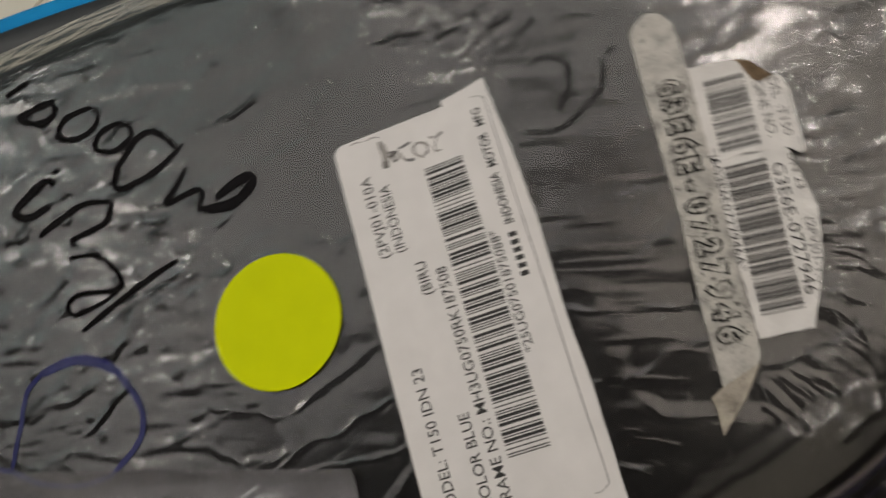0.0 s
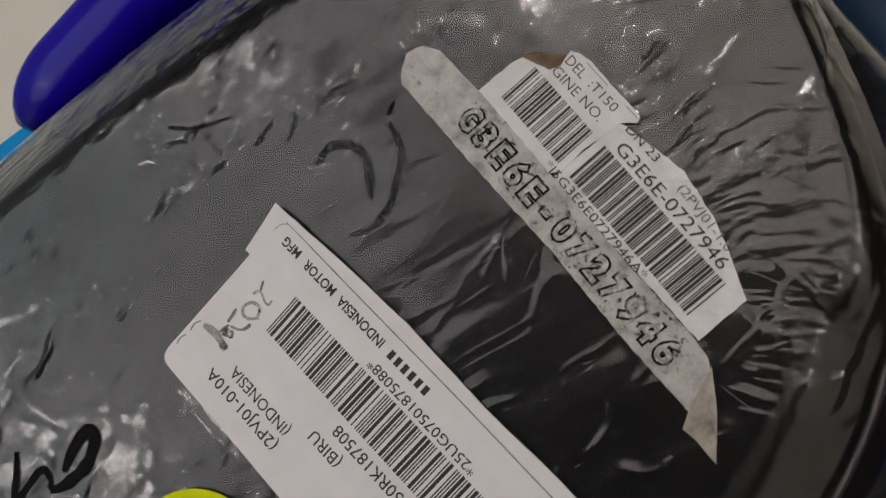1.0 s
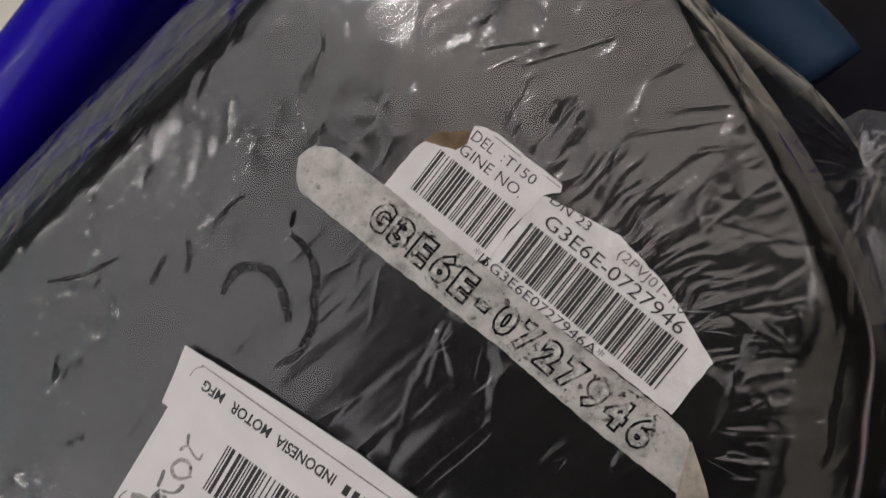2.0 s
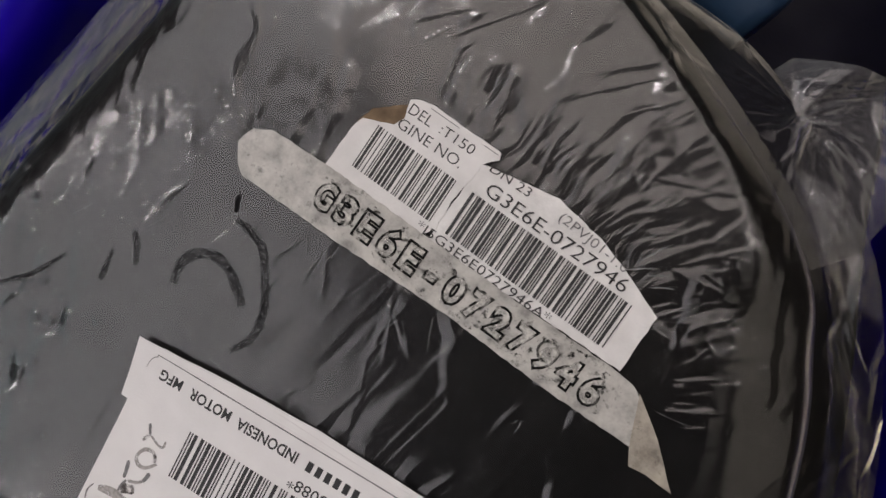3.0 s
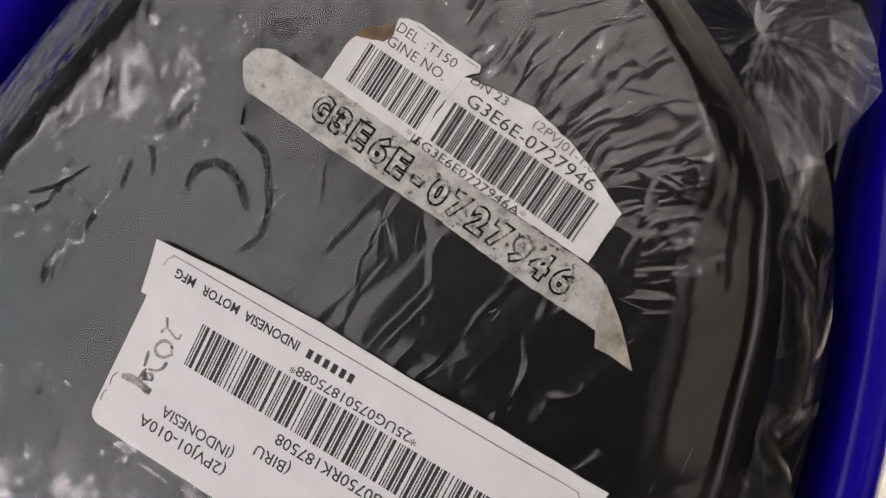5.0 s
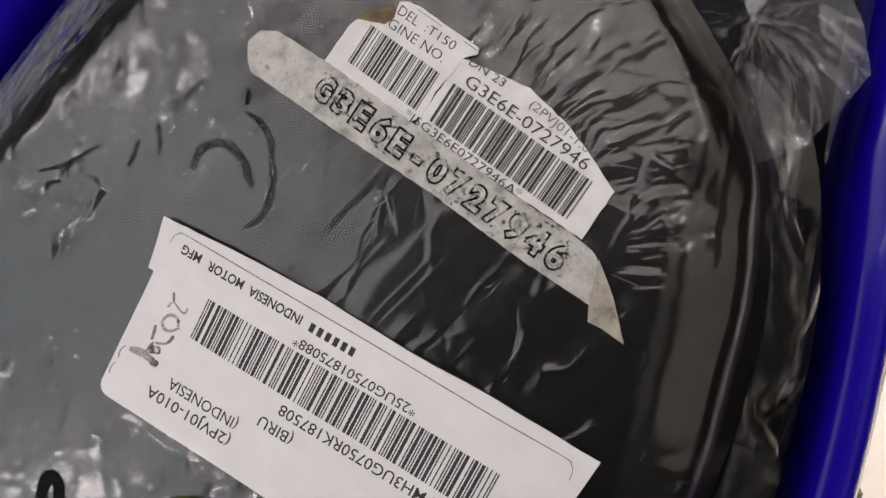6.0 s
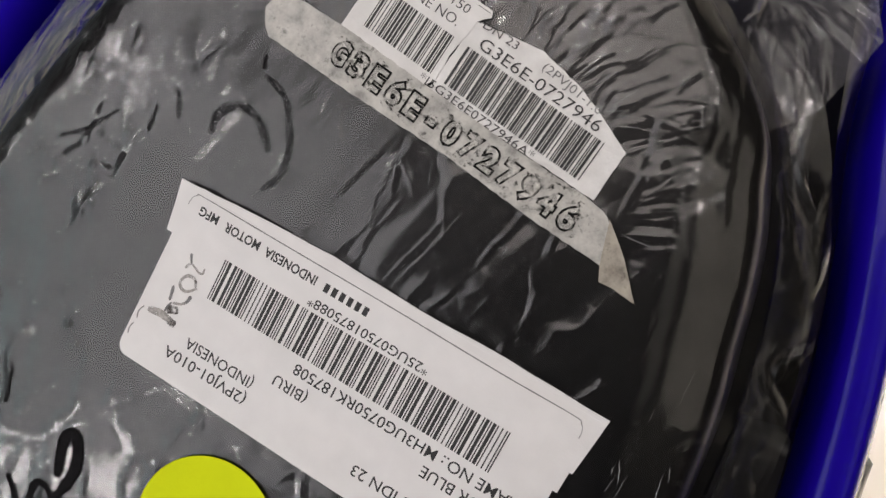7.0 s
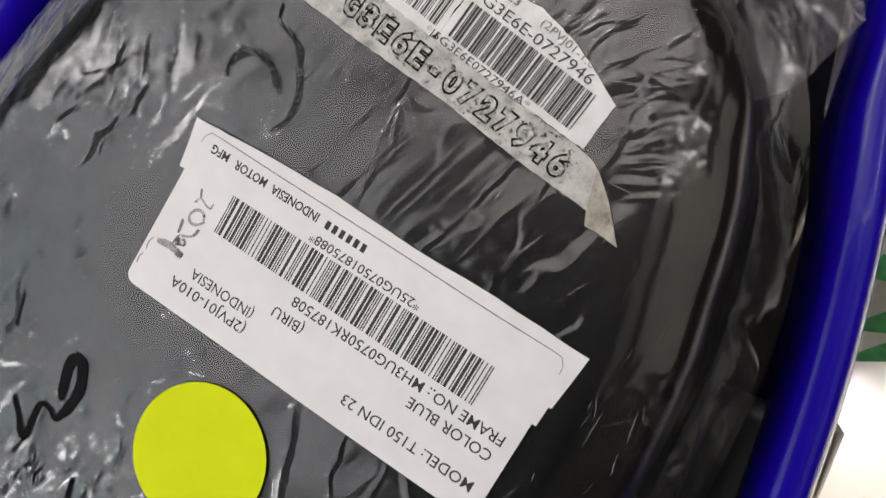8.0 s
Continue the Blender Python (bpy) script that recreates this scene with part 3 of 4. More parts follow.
def sweep(name, path, width, height, material, parent, label="", lean=0.0, outer=1, drop=9.0, n=60):
    """A cowl: a rounded rib along path [(y, x, z)] whose outer side runs down by drop."""
    ys = np.linspace(path[0][0], path[-1][0], n)
    px = spline([(p[0], p[1]) for p in path], ys)
    pz = spline([(p[0], p[2]) for p in path], ys)
    rings = []
    for i, y in enumerate(ys):
        e = min(1.0, max(0.02, (y - ys[0]) / 2.2)) if path[0][0] > -10 else 1.0
        e = math.sqrt(1 - (1 - e) ** 2)
        j = min(i, n - 2)
        tx, ty = px[j + 1] - px[j], ys[j + 1] - ys[j]
        l = math.hypot(tx, ty)
        nx, ny = ty / l * outer, -tx / l * outer
        ring = []
        for k in range(24):
            a = 2 * math.pi * k / 24
            c, s = math.cos(a), math.sin(a)
            u = width / 2 * e * (abs(c) ** 0.75) * (1 if c >= 0 else -1)
            w = height * (abs(s) ** 0.8) if s >= 0 else -drop * abs(s) ** 0.6
            u += lean * max(0.0, -w) * 0.12
            ring.append((px[i] + nx * u, y + ny * u, pz[i] + w * (0.45 + 0.55 * e)))
        rings.append(ring)
    return loft(name, rings, material, parent, label)


LEFT_COWL = [(-3.7, -11.7, -4.4), (-1, -11.35, -4.2), (2, -10.9, -4.0), (5, -10.45, -4.0), (8, -10.0, -4.2), (11, -8.6, -4.6), (14, -6.4, -5.2), (17, -3.0, -6.0)]
RIGHT_COWL = [(-8, 15.7, -5.6), (-3, 15.3, -5.6), (1, 14.5, -5.6), (4.5, 13.5, -5.6), (7.5, 12.4, -5.6), (10, 11.4, -5.8), (13, 10.6, -6.0), (17, 9.2, -6.6)]
sweep("side_cowl", LEFT_COWL, 2.7, 1.6, MAT_BLUE, bike, "glossy deep blue side cowl", 0.1, -1)
sweep("side_cowl", RIGHT_COWL, 1.6, 1.6, MAT_BLUE, bike, "glossy deep blue side cowl", 0.3, 1)

FRONT_L = [(-24, -15.1, -6.6), (-20, -14.9, -6.4), (-12, -14.0, -6.2), (-7, -13.1, -6.2), (-3, -12.15, -6.4), (0, -11.6, -6.6)]
COVER_L = [(y, x + 0.75, z) for y, x, z in FRONT_L]
FRONT_R = [(-24, 17.0, -6.8), (-20, 16.6, -6.8), (-10, 15.6, -6.8), (-4, 15.0, -6.9), (0, 14.4, -7.0), (2, 14.0, -7.0)]
sweep("side_cover", COVER_L, 2.3, 1.2, MAT_BLACK, bike, "black plastic side cover", 0.0, -1, 12)
sweep("side_cover", FRONT_R, 3.4, 1.2, MAT_BLACK, bike, "black plastic side cover", 1.0, 1, 12)


def stripe(name, path, width, lift, material, parent, label):
    ys = np.linspace(path[0][0], path[-1][0], 40)
    px, pz = spline([(p[0], p[1]) for p in path], ys), spline([(p[0], p[2]) for p in path], ys)
    rings = []
    for i, y in enumerate(ys):
        rings.append([(px[i] - width / 2, y, pz[i] + lift), (px[i] - width / 2, y, pz[i] + lift + 0.12), (px[i], y, pz[i] + lift + 0.2), (px[i] + width / 2, y, pz[i] + lift + 0.12), (px[i] + width / 2, y, pz[i] + lift)])
    return loft(name, rings, material, parent, label)


stripe("stripe", FRONT_L, 0.95, 0.95, MAT_CYAN, bike, "bright cyan stripe")

# tray under the saddle, and the body down to the wheel
rings = []
for y in np.linspace(-24, 17, 40):
    l, r = edges(np.array(min(y, 9.0)), 0.0)
    l, r = float(l) - 4.6, float(r) + 3.0
    if y > 9:
        m_, w_ = (l + r) / 2, (r - l) / 2 * (1 - 0.3 * (y - 9) / 8)
        l, r = m_ - w_, m_ + w_
    rings.append([(l, y, -7.4), (r, y, -7.4), (r - 2.5, y, -20), (l + 2.5, y, -20)])
loft("undertray", rings, MAT_BLACK, bike, "black plastic tray under the saddle")

# grab bar round the tail
gb = []
for i in range(40):
    a = math.pi * (0.315 + 0.515 * i / 39)
    gb.append((1.2 + 8.5 * math.cos(a), 7.5 + 6.7 * math.sin(a) ** 0.9))
rings = []
for i, (x, y) in enumerate(gb):
    j = min(i, 38)
    tx, ty = gb[j + 1][0] - gb[j][0], gb[j + 1][1] - gb[j][1]
    l = math.hypot(tx, ty)
    nx, ny = ty / l, -tx / l
    rings.append([(x + nx * 0.95 * math.cos(b), y + ny * 0.95 * math.cos(b), -6.0 + 0.75 * math.sin(b)) for b in [2 * math.pi * q / 16 for q in range(16)]])
loft("grab_bar", rings, MAT_TEAL, bike, "dark blue-grey grab bar behind the saddle")


wheel = new("wheel")
wheel.parent = bike
bm = bmesh.new()
nv, nu = 14, 64
vs = []
for i in range(nu):
    a = 2 * math.pi * i / nu
    vs.append([bm.verts.new(((0.045 * math.cos(2 * math.pi * j / nv)), (0.245 + 0.045 * math.sin(2 * math.pi * j / nv)) * math.cos(a), (0.245 + 0.045 * math.sin(2 * math.pi * j / nv)) * math.sin(a))) for j in range(nv)])
for i in range(nu):
    for j in range(nv):
        bm.faces.new((vs[i][j], vs[(i + 1) % nu][j], vs[(i + 1) % nu][(j + 1) % nv], vs[i][(j + 1) % nv]))
part("tyre", bm, MAT_RUBBER, wheel, "black rubber tyre", True)
bm = bmesh.new()
bmesh.ops.create_cone(bm, cap_ends=True, segments=48, radius1=0.215, radius2=0.215, depth=0.05, matrix=Matrix.Rotation(radians(90), 4, "Y"))
part("rim", bm, MAT_STEEL, wheel, "grey steel wheel disc")
wheel.location = (0.02, 0.05, 0.29)
bm = bmesh.new()
box(0.075, -0.02, 0.45, 0.03, 0.06, 0.36, 0.006, bm)
box(-0.035, -0.02, 0.45, 0.03, 0.06, 0.36, 0.006, bm)
part("frame", bm, MAT_BLACK, bike, "black painted frame")
bm = bmesh.new()
box(0.13, -0.22, 0.31, 0.03, 0.03, 0.62, 0.004, bm)
box(-0.09, -0.22, 0.31, 0.03, 0.03, 0.62, 0.004, bm)
box(0.02, -0.22, 0.2, 0.22, 0.025, 0.025, 0.004, bm)
part("stand", bm, MAT_BLACK, bike, "black centre stand")

# ---------------------------------------------------------------- polythene wrapping
bag = thing("plastic_bag", "clear crinkled polythene bag stretched over the black saddle", "plastic bag")
X, Y, Z = sheet(film_top, -19, 13.25, 1380, 880, FILM_OUT)
sheet_mesh("film", X, Y, Z, MAT_FILM, bag)
def paper(name, outline, z_at, thick, material, parent=None, label="", step=0.25):
    """A sheet with the outline (centimetres), laid on z_at, cut into small cells so that it can bend."""
    bm = bmesh.new()
    vs = [bm.verts.new((x, y, 0)) for x, y in outline]
    bm.faces.new(vs)
    xs = [p[0] for p in outline]
    y2 = [p[1] for p in outline]
    for axis, lo, hi in ((0, min(xs), max(xs)), (1, min(y2), max(y2))):
        c = lo + step
        while c < hi:
            no = (1, 0, 0) if axis == 0 else (0, 1, 0)
            co = (c, 0, 0) if axis == 0 else (0, c, 0)
            bmesh.ops.bisect_plane(bm, geom=bm.verts[:] + bm.edges[:] + bm.faces[:], plane_co=co, plane_no=no)
            c += step
    bm.normal_update()
    r = bmesh.ops.extrude_face_region(bm, geom=bm.faces[:])
    top = {g for g in r["geom"] if isinstance(g, bmesh.types.BMVert)}
    for v in bm.verts:
        z = float(z_at(v.co.x, v.co.y)) + (thick if v in top else 0.0)
        v.co = Vector(M(v.co.x, v.co.y, z))
    ob = part(name, bm, material, parent, label)
    return ob


def rounded(x0, y0, x1, y1, r, rough=0.0, seed=1):
    rnd = random.Random(seed)
    pts = []
    for cx, cy, a0 in ((x1 - r, y1 - r, 0), (x0 + r, y1 - r, 90), (x0 + r, y0 + r, 180), (x1 - r, y0 + r, 270)):
        for k in range(7):
            a = radians(a0 + 15 * k)
            pts.append((cx + r * math.cos(a), cy + r * math.sin(a)))
    return pts


def fringe(pts, step, amp, seed):
    """The outline with its edges cut up and made uneven."""
    rnd = random.Random(seed)
    out = []
    for (x0, y0), (x1, y1) in zip(pts, pts[1:] + pts[:1]):
        n = max(1, int(math.hypot(x1 - x0, y1 - y0) / step))
        for i in range(n):
            f = i / n
            a = amp if i else 0
            out.append((x0 + (x1 - x0) * f + rnd.uniform(-a, a), y0 + (y1 - y0) * f + rnd.uniform(-a, a)))
    return out


# ---------------------------------------------------------------- frame number label
def z_label(x, y):
    lift = 0.10 * max(0.0, (y + 0.3)) * max(0.0, (1.5 - x)) / 4.0
    return 0.10 + lift - 0.012 * max(0.0, x - 6.0) ** 2 * 0.6 + 0.012 * math.sin(x * 1.1 + y)


def z_engine(x, y):
    return float(film_height(np.array(x), np.array(y))) + 0.10 + 0.015 * math.sin(1.7 * x + 1.3 * y)


def ink_text(name, text, start, end, height, z_at, lift, material, parent, label="", outline=0.0, up=1, spacing=1.0, swell=0.0):
    """Text that reads from start to end (centimetres), as high as given; outline draws its contours alone."""
    cu = bpy.data.curves.new(name, "FONT")
    cu.body = text
    cu.size = 1.0
    cu.resolution_u = 3
    cu.space_character = spacing
    cu.offset = swell
    if outline:
        cu.fill_mode = "NONE"
        cu.bevel_depth = outline
        cu.bevel_resolution = 0
    tmp = bpy.data.objects.new(name, cu)
    me = bpy.data.meshes.new_from_object(tmp)
    bpy.data.objects.remove(tmp)
    co = np.array([v.co[:] for v in me.vertices])
    lo, hi = co[:, 0].min(), co[:, 0].max()
    cap = 0.73
    ax, ay = end[0] - start[0], end[1] - start[1]
    ln = math.hypot(ax, ay)
    ux, uy = ax / ln, ay / ln
    for v, c in zip(me.vertices, co):
        s = (c[0] - lo) / (hi - lo) * ln
        q = c[1] / cap * height
        x, y = start[0] + ux * s - uy * q, start[1] + uy * s + ux * q
        v.co = M(x, y, float(z_at(x, y)) + lift + (0.004 * c[2] / max(outline, 1e-6) if outline else 0))
    me.materials.append(material)
    ob = new(name, me)
    ob.parent = parent
    if label:
        ob["label"] = label
    return ob


def bars(name, corner, along, across, widths, z_at, lift, material, parent, label="", skip=None):
    """Printed bars: widths are alternately bar and gap, in modules, from corner along the code."""
    total = sum(widths)
    verts, faces = [], []
    s = 0
    for i, w in enumerate(widths):
        if i % 2 == 0 and not (skip and skip[0] < (s + w / 2) / total < skip[1]):
            k = len(verts)
            n = 4
            for q in range(n + 1):
                for f in (s / total, (s + w) / total):
                    x = corner[0] + along[0] * f + across[0] * q / n
                    y = corner[1] + along[1] * f + across[1] * q / n
                    verts.append(M(x, y, float(z_at(x, y)) + lift))
            faces += [(k + 2 * q, k + 2 * q + 1, k + 2 * q + 3, k + 2 * q + 2) for q in range(n)]
        s += w
    ob = mesh_ob(name, verts, faces, material, parent, label, False)
    return tagged(ob, kind="stuff") if len(widths) > 9 else ob


def code_widths(chars, seed):
    """A run of narrow and wide modules, nine to a character."""
    rnd = random.Random(seed)
    out = []
    for _ in range(chars):
        wide = set(rnd.sample(range(9), 3))
        out += [2.6 if i in wide else 1.0 for i in range(9)] + [1.0]
    return out[:-1]


def stroke(name, pts, width, z_at, lift, material, parent, label="", closed=False):
    """A pen stroke: a flat ribbon along a smooth line, thinner at its ends."""
    p = [Vector((x, y, 0)) for x, y in pts]
    line = []
    n = len(p)
    for i in range(n - 1):
        a, b, c, d = p[max(0, i - 1)], p[i], p[i + 1], p[min(n - 1, i + 2)]
        k = max(3, int((c - b).length / 0.08))
        for j in range(k):
            t = j / k
            line.append(0.5 * ((2 * b) + (c - a) * t + (2 * a - 5 * b + 4 * c - d) * t * t + (3 * b - a - 3 * c + d) * t ** 3))
    line.append(p[-1])
    m = len(line)
    flat = []
    for i, q in enumerate(line):
        t = (line[min(m - 1, i + 1)] - line[max(0, i - 1)])
        t = t.normalized() if t.length > 0 else Vector((1, 0, 0))
        f = i / (m - 1)
        w = width / 2 * (0.55 + 0.45 * min(1, 6 * f, 6 * (1 - f))) * (1 + 0.08 * math.sin(i * 0.9 + pts[0][0] * 7))
        flat += [(q.x - t.y * w * k, q.y + t.x * w * k) for k in (-1, -0.5, 0, 0.5, 1)]
    xs, ys = np.array(flat).T
    if z_at is film_top:
        zs = np.max([film_top(xs + du, ys + dv) for du in (-0.05, 0, 0.05) for dv in (-0.05, 0, 0.05)], axis=0)
    else:
        zs = [float(z_at(a, b)) for a, b in flat]
    verts = [M(a, b, float(z) + lift) for a, b, z in zip(xs, ys, zs)]
    faces = grid_faces(m, 5)
    return mesh_ob(name, verts, faces, material, parent, label, True)


lab = thing("frame_number_label", "white printed paper label with barcode on the wrapped saddle", "label")
back = [(-1.76, 1.10), (-1.62, -0.12), (8.78, -0.10), (8.90, 1.25), (6.5, 1.30), (4.4, 1.24), (2.2, 1.30), (0.4, 1.24)]
paper("backing_sheet", fringe(list(reversed(back)), 0.6, 0.012, 3), lambda x, y: z_label(x, y) - 0.03, 0.012, MAT_PAPER, lab)
mid = [(-1.2, 1.15), (-1.2, -0.6), (8.70, -0.6), (8.74, 1.14), (5.5, 1.20), (3.1, 1.12), (1.0, 1.19)]
paper("middle_sheet", list(reversed(mid)), lambda x, y: z_label(x, y) - 0.013, 0.010, MAT_PAPER, lab)
face = paper("label_face", rounded(-1.45, -3.18, 8.60, 1.03, 0.28), z_label, 0.012, MAT_PAPER, lab, "", 0.4)
LIFT = 0.016
bars("barcode", (0.0, 0.0), (7.3, 0.0), (0.0, -0.99), code_widths(17, 5), z_label, LIFT, MAT_INK, lab, "black printed barcode")
T = lambda text, x0, x1, y, h, m=MAT_INK, sw=0.005: ink_text("printed_text", text, (x0, y), (x1, y), h, z_label, LIFT, m, lab, "", 0.0, 1, 1.0, sw)
for k in range(6):
    x = 3.44 - k * 0.2
    bars("printed_bar", (x, 0.72), (-0.12, 0.0), (0, -0.2), [1], z_label, LIFT, MAT_INK, lab)
T("INDONESIA", 2.10, 0.75, 0.74, 0.22, MAT_INK, 0.022)
T("MOTOR", 0.59, -0.34, 0.76, 0.22, MAT_INK, 0.022)
T("MFG", -0.54, -1.04, 0.78, 0.22, MAT_INK, 0.022)
T("*25UG07501875088*", 5.18, 2.14, 0.30, 0.23)
T("FRAME NO.: MH3UG0750RK187508", 8.30, 2.56, -1.16, 0.27)
T("COLOR BLUE", 8.24, 6.05, -1.60, 0.27)
T("(BIRU", 3.12, 2.26, -1.62, 0.27)
T("MODEL: T150 IDN 23", 8.24, 4.74, -2.40, 0.27)
T("(INDONESIA", 1.87, 0.02, -2.00, 0.27)
T("(2PVJ01-010A", 1.88, -0.36, -2.42, 0.27)
# Grey stroke that paints in the shadow along the face's edge.
stroke("edge_line", [(-1.36, 0.66), (-1.33, 0.84), (-1.22, 0.95), (-1.0, 0.985), (1.5, 0.975), (4.0, 0.985), (6.5, 0.975), (8.2, 0.985), (8.42, 0.93), (8.52, 0.78), (8.53, 0.62)], 0.026, z_label, LIFT, MAT_INK_GREY, lab)

# handwritten year, up the end of the label
H = lambda pts, w, m: stroke("pen_stroke", pts, w, z_label, LIFT + 0.002, m, lab)
H([(-0.80, -0.29), (-0.75, -0.40), (-0.70, -0.48)], 0.06, MAT_INK_GREY)
H([(-0.70, -0.48), (-0.47, -0.58), (-0.35, -0.57), (-0.35, -0.44)], 0.05, MAT_FAINT_PENCIL)
H([(-0.70, -0.48), (-0.79, -0.66)], 0.07, MAT_FAINT_PENCIL)
H([(-0.39, -0.85), (-0.49, -0.75), (-0.67, -0.80), (-0.75, -0.99), (-0.65, -1.12), (-0.48, -1.10), (-0.31, -0.92)], 0.075, MAT_FAINT_PENCIL)
H([(-0.37, -0.93), (-0.39, -0.85), (-0.44, -0.78)], 0.07, MAT_PENCIL)
H([(-0.85, -1.15), (-0.81, -1.35), (-0.79, -1.50)], 0.075, MAT_INK_GREY)
H([(-0.69, -1.51), (-0.52, -1.45), (-0.40, -1.35)], 0.06, MAT_FAINT_PENCIL)
H([(-0.42, -1.37), (-0.38, -1.28), (-0.36, -1.15)], 0.08, MAT_INK_GREY)
H([(-0.72, -1.51), (-0.78, -1.70), (-0.76, -1.87)], 0.05, MAT_INK_GREY)
H([(-0.76, -1.70), (-0.64, -1.66), (-0.48, -1.60)], 0.20, MAT_PENCIL)
H([(-1.17, -1.94), (-0.82, -1.87), (-0.42, -1.93)], 0.17, MAT_FAINT_PENCIL)
H([(-0.62, -1.90), (-0.52, -1.92), (-0.40, -1.94)], 0.19, MAT_PENCIL)
H([(-1.28, -1.92), (-1.35, -2.09), (-1.31, -2.27)], 0.03, MAT_INK_GREY)
H([(-1.33, -2.39), (-1.38, -2.53), (-1.35, -2.69)], 0.03, MAT_INK_GREY)

# ---------------------------------------------------------------- engine number label
eng = thing("engine_number_label", "torn creased white paper label with barcode on the wrapped saddle", "label")
RIGHT = [(2.33, 5.30), (2.50, 6.45), (2.62, 7.05), (3.2, 7.10), (4.13, 7.14), (4.5, 7.02), (5.21, 6.80), (5.72, 6.56), (6.57, 6.09), (6.50, 5.5), (6.45, 4.97), (4.4, 5.18)]
LEFT = [(-0.02, 5.70), (0.13, 6.62), (0.22, 6.80), (0.55, 6.88), (0.80, 6.95), (0.93, 7.15), (0.87, 7.50), (1.05, 7.58), (1.32, 7.60), (2.1, 7.48), (2.82, 7.38), (2.86, 7.25), (2.62, 7.05), (2.56, 6.7), (2.42, 6.2), (2.40, 5.62), (2.2, 5.40)]
paper("torn_half", fringe(list(reversed(RIGHT)), 0.12, 0.012, 4), z_engine, 0.012, MAT_PAPER_E, eng)
paper("torn_half", fringe(list(reversed(LEFT)), 0.12, 0.010, 5), lambda x, y: z_engine(x, y) + 0.012, 0.014, MAT_PAPER_E, eng)
paper("torn_backing", fringe(list(reversed([(0.15, 6.70), (0.30, 7.05), (0.90, 7.42), (1.05, 7.30), (0.95, 6.85)])), 0.1, 0.02, 6), lambda x, y: z_engine(x, y) - 0.004, 0.012, MAT_BROWN, eng, "brown torn paper backing")
ELIFT = 0.030
w = code_widths(17, 9)
bars("barcode", (0.45, 5.93), (5.55, -0.75), (0.10, 0.89), w, z_engine, ELIFT, MAT_INK, eng, "black printed barcode", (0.335, 0.385))
E_ = lambda text, a, b, h, m=MAT_INK, sp=1.0: ink_text("printed_text", text, a, b, h, z_engine, ELIFT + 0.001, m, eng, "", 0.0, 1, sp, -0.006)
E_("DEL", (0.93, 7.26), (1.42, 7.20), 0.22)
E_(":T150", (1.62, 7.19), (2.36, 7.10), 0.20)
E_("GINE NO.", (0.86, 6.94), (2.26, 6.78), 0.22)
E_("DN 23", (2.78, 7.00), (3.62, 6.90), 0.18)
E_("G3E6E-0727946", (2.88, 6.60), (5.86, 6.18), 0.27)
E_("(2PVJ01-1.0", (4.27, 6.80), (5.72, 6.50), 0.19, MAT_INK_GREY)
E_("*J5G3E6E0727946A*", (2.05, 5.47), (4.96, 5.09), 0.19)
bars("edge_line", (1.30, 7.53), (1.5, -0.20), (0, -0.015), [1], z_engine, ELIFT, MAT_INK_GREY, eng)

# ---------------------------------------------------------------- strip with the rubbed number
strip = thing("rubbing_strip", "grubby grey adhesive strip with a graphite rubbing of a number", "adhesive strip")
TAPE = [(-1.62, 5.66), (-1.78, 5.32), (-1.62, 5.0), (-1.40, 4.78), (0.71, 4.56), (3.26, 4.36), (5.67, 4.03), (7.20, 3.90), (6.95, 4.72), (6.78, 4.86), (6.43, 4.94), (3.3, 5.30), (0.11, 5.72), (-1.25, 5.82)]
z_strip = lambda x, y: z_engine(x, y) + 0.034
paper("strip", fringe(list(reversed(list(reversed(TAPE)))), 0.1, 0.012, 8), z_strip, 0.008, MAT_STRIP, strip)
FOLD = [(7.20, 3.88), (7.33, 3.60), (7.65, 3.62), (8.16, 3.56), (7.55, 4.25), (6.92, 4.80)]
paper("folded_end", fringe(list(reversed(list(reversed(FOLD)))), 0.2, 0.008, 9), lambda x, y: z_strip(x, y) + 0.012 + 0.05 * max(0, x - 7.2), 0.008, MAT_STRIP_BACK, strip, "end of the strip folded over")
for k, ch in enumerate("G3E6E-0727946"):
    x = 0.04 + 0.492 * k
    y = 5.00 - 0.128 * (x - 0.04)
    wd = 0.42 if ch != "-" else 0.28
    x += 0.0 if ch != "-" else 0.07
    numeral = ink_text("numeral", ch, (x, y - 0.01), (x + wd * 0.992, y - 0.01 - wd * 0.127), 0.50, z_strip, 0.016, MAT_GRAPHITE, strip, "", 0.034, 1, 1.0, 0.06)
    ink_text("numeral_face", ch, (x, y - 0.01), (x + wd * 0.992, y - 0.01 - wd * 0.127), 0.50, z_strip, 0.013, MAT_RUBBED, numeral, "pale inside of the rubbed numeral", 0.0, 1, 1.0, 0.05)

# ---------------------------------------------------------------- round sticker
dot = [(2.44 + 1.75 * math.cos(2 * math.pi * k / 72), -5.73 + 1.75 * math.sin(2 * math.pi * k / 72)) for k in range(72)]
sticker = paper("round_sticker", dot, lambda x, y: 0.07 + 0.012 * math.sin(2 * x), 0.012, MAT_LIME)
tagged(sticker, "round fluorescent lime sticker on the wrapped saddle", "sticker")

# ---------------------------------------------------------------- marker writing on the film
K = lambda pts, w, m=MAT_MARK: stroke("marker_stroke", pts, w * 0.88, film_top, 0.02, m, bag, "marker stroke")
K([(-1.72, 2.28), (-1.74, 2.76), (-1.36, 3.13), (-0.82, 3.06), (-0.38, 2.7), (-0.28, 2.55)], 0.25, MAT_FAINT)
K([(-1.32, 4.42), (-1.22, 4.1)], 0.10, MAT_MARK)
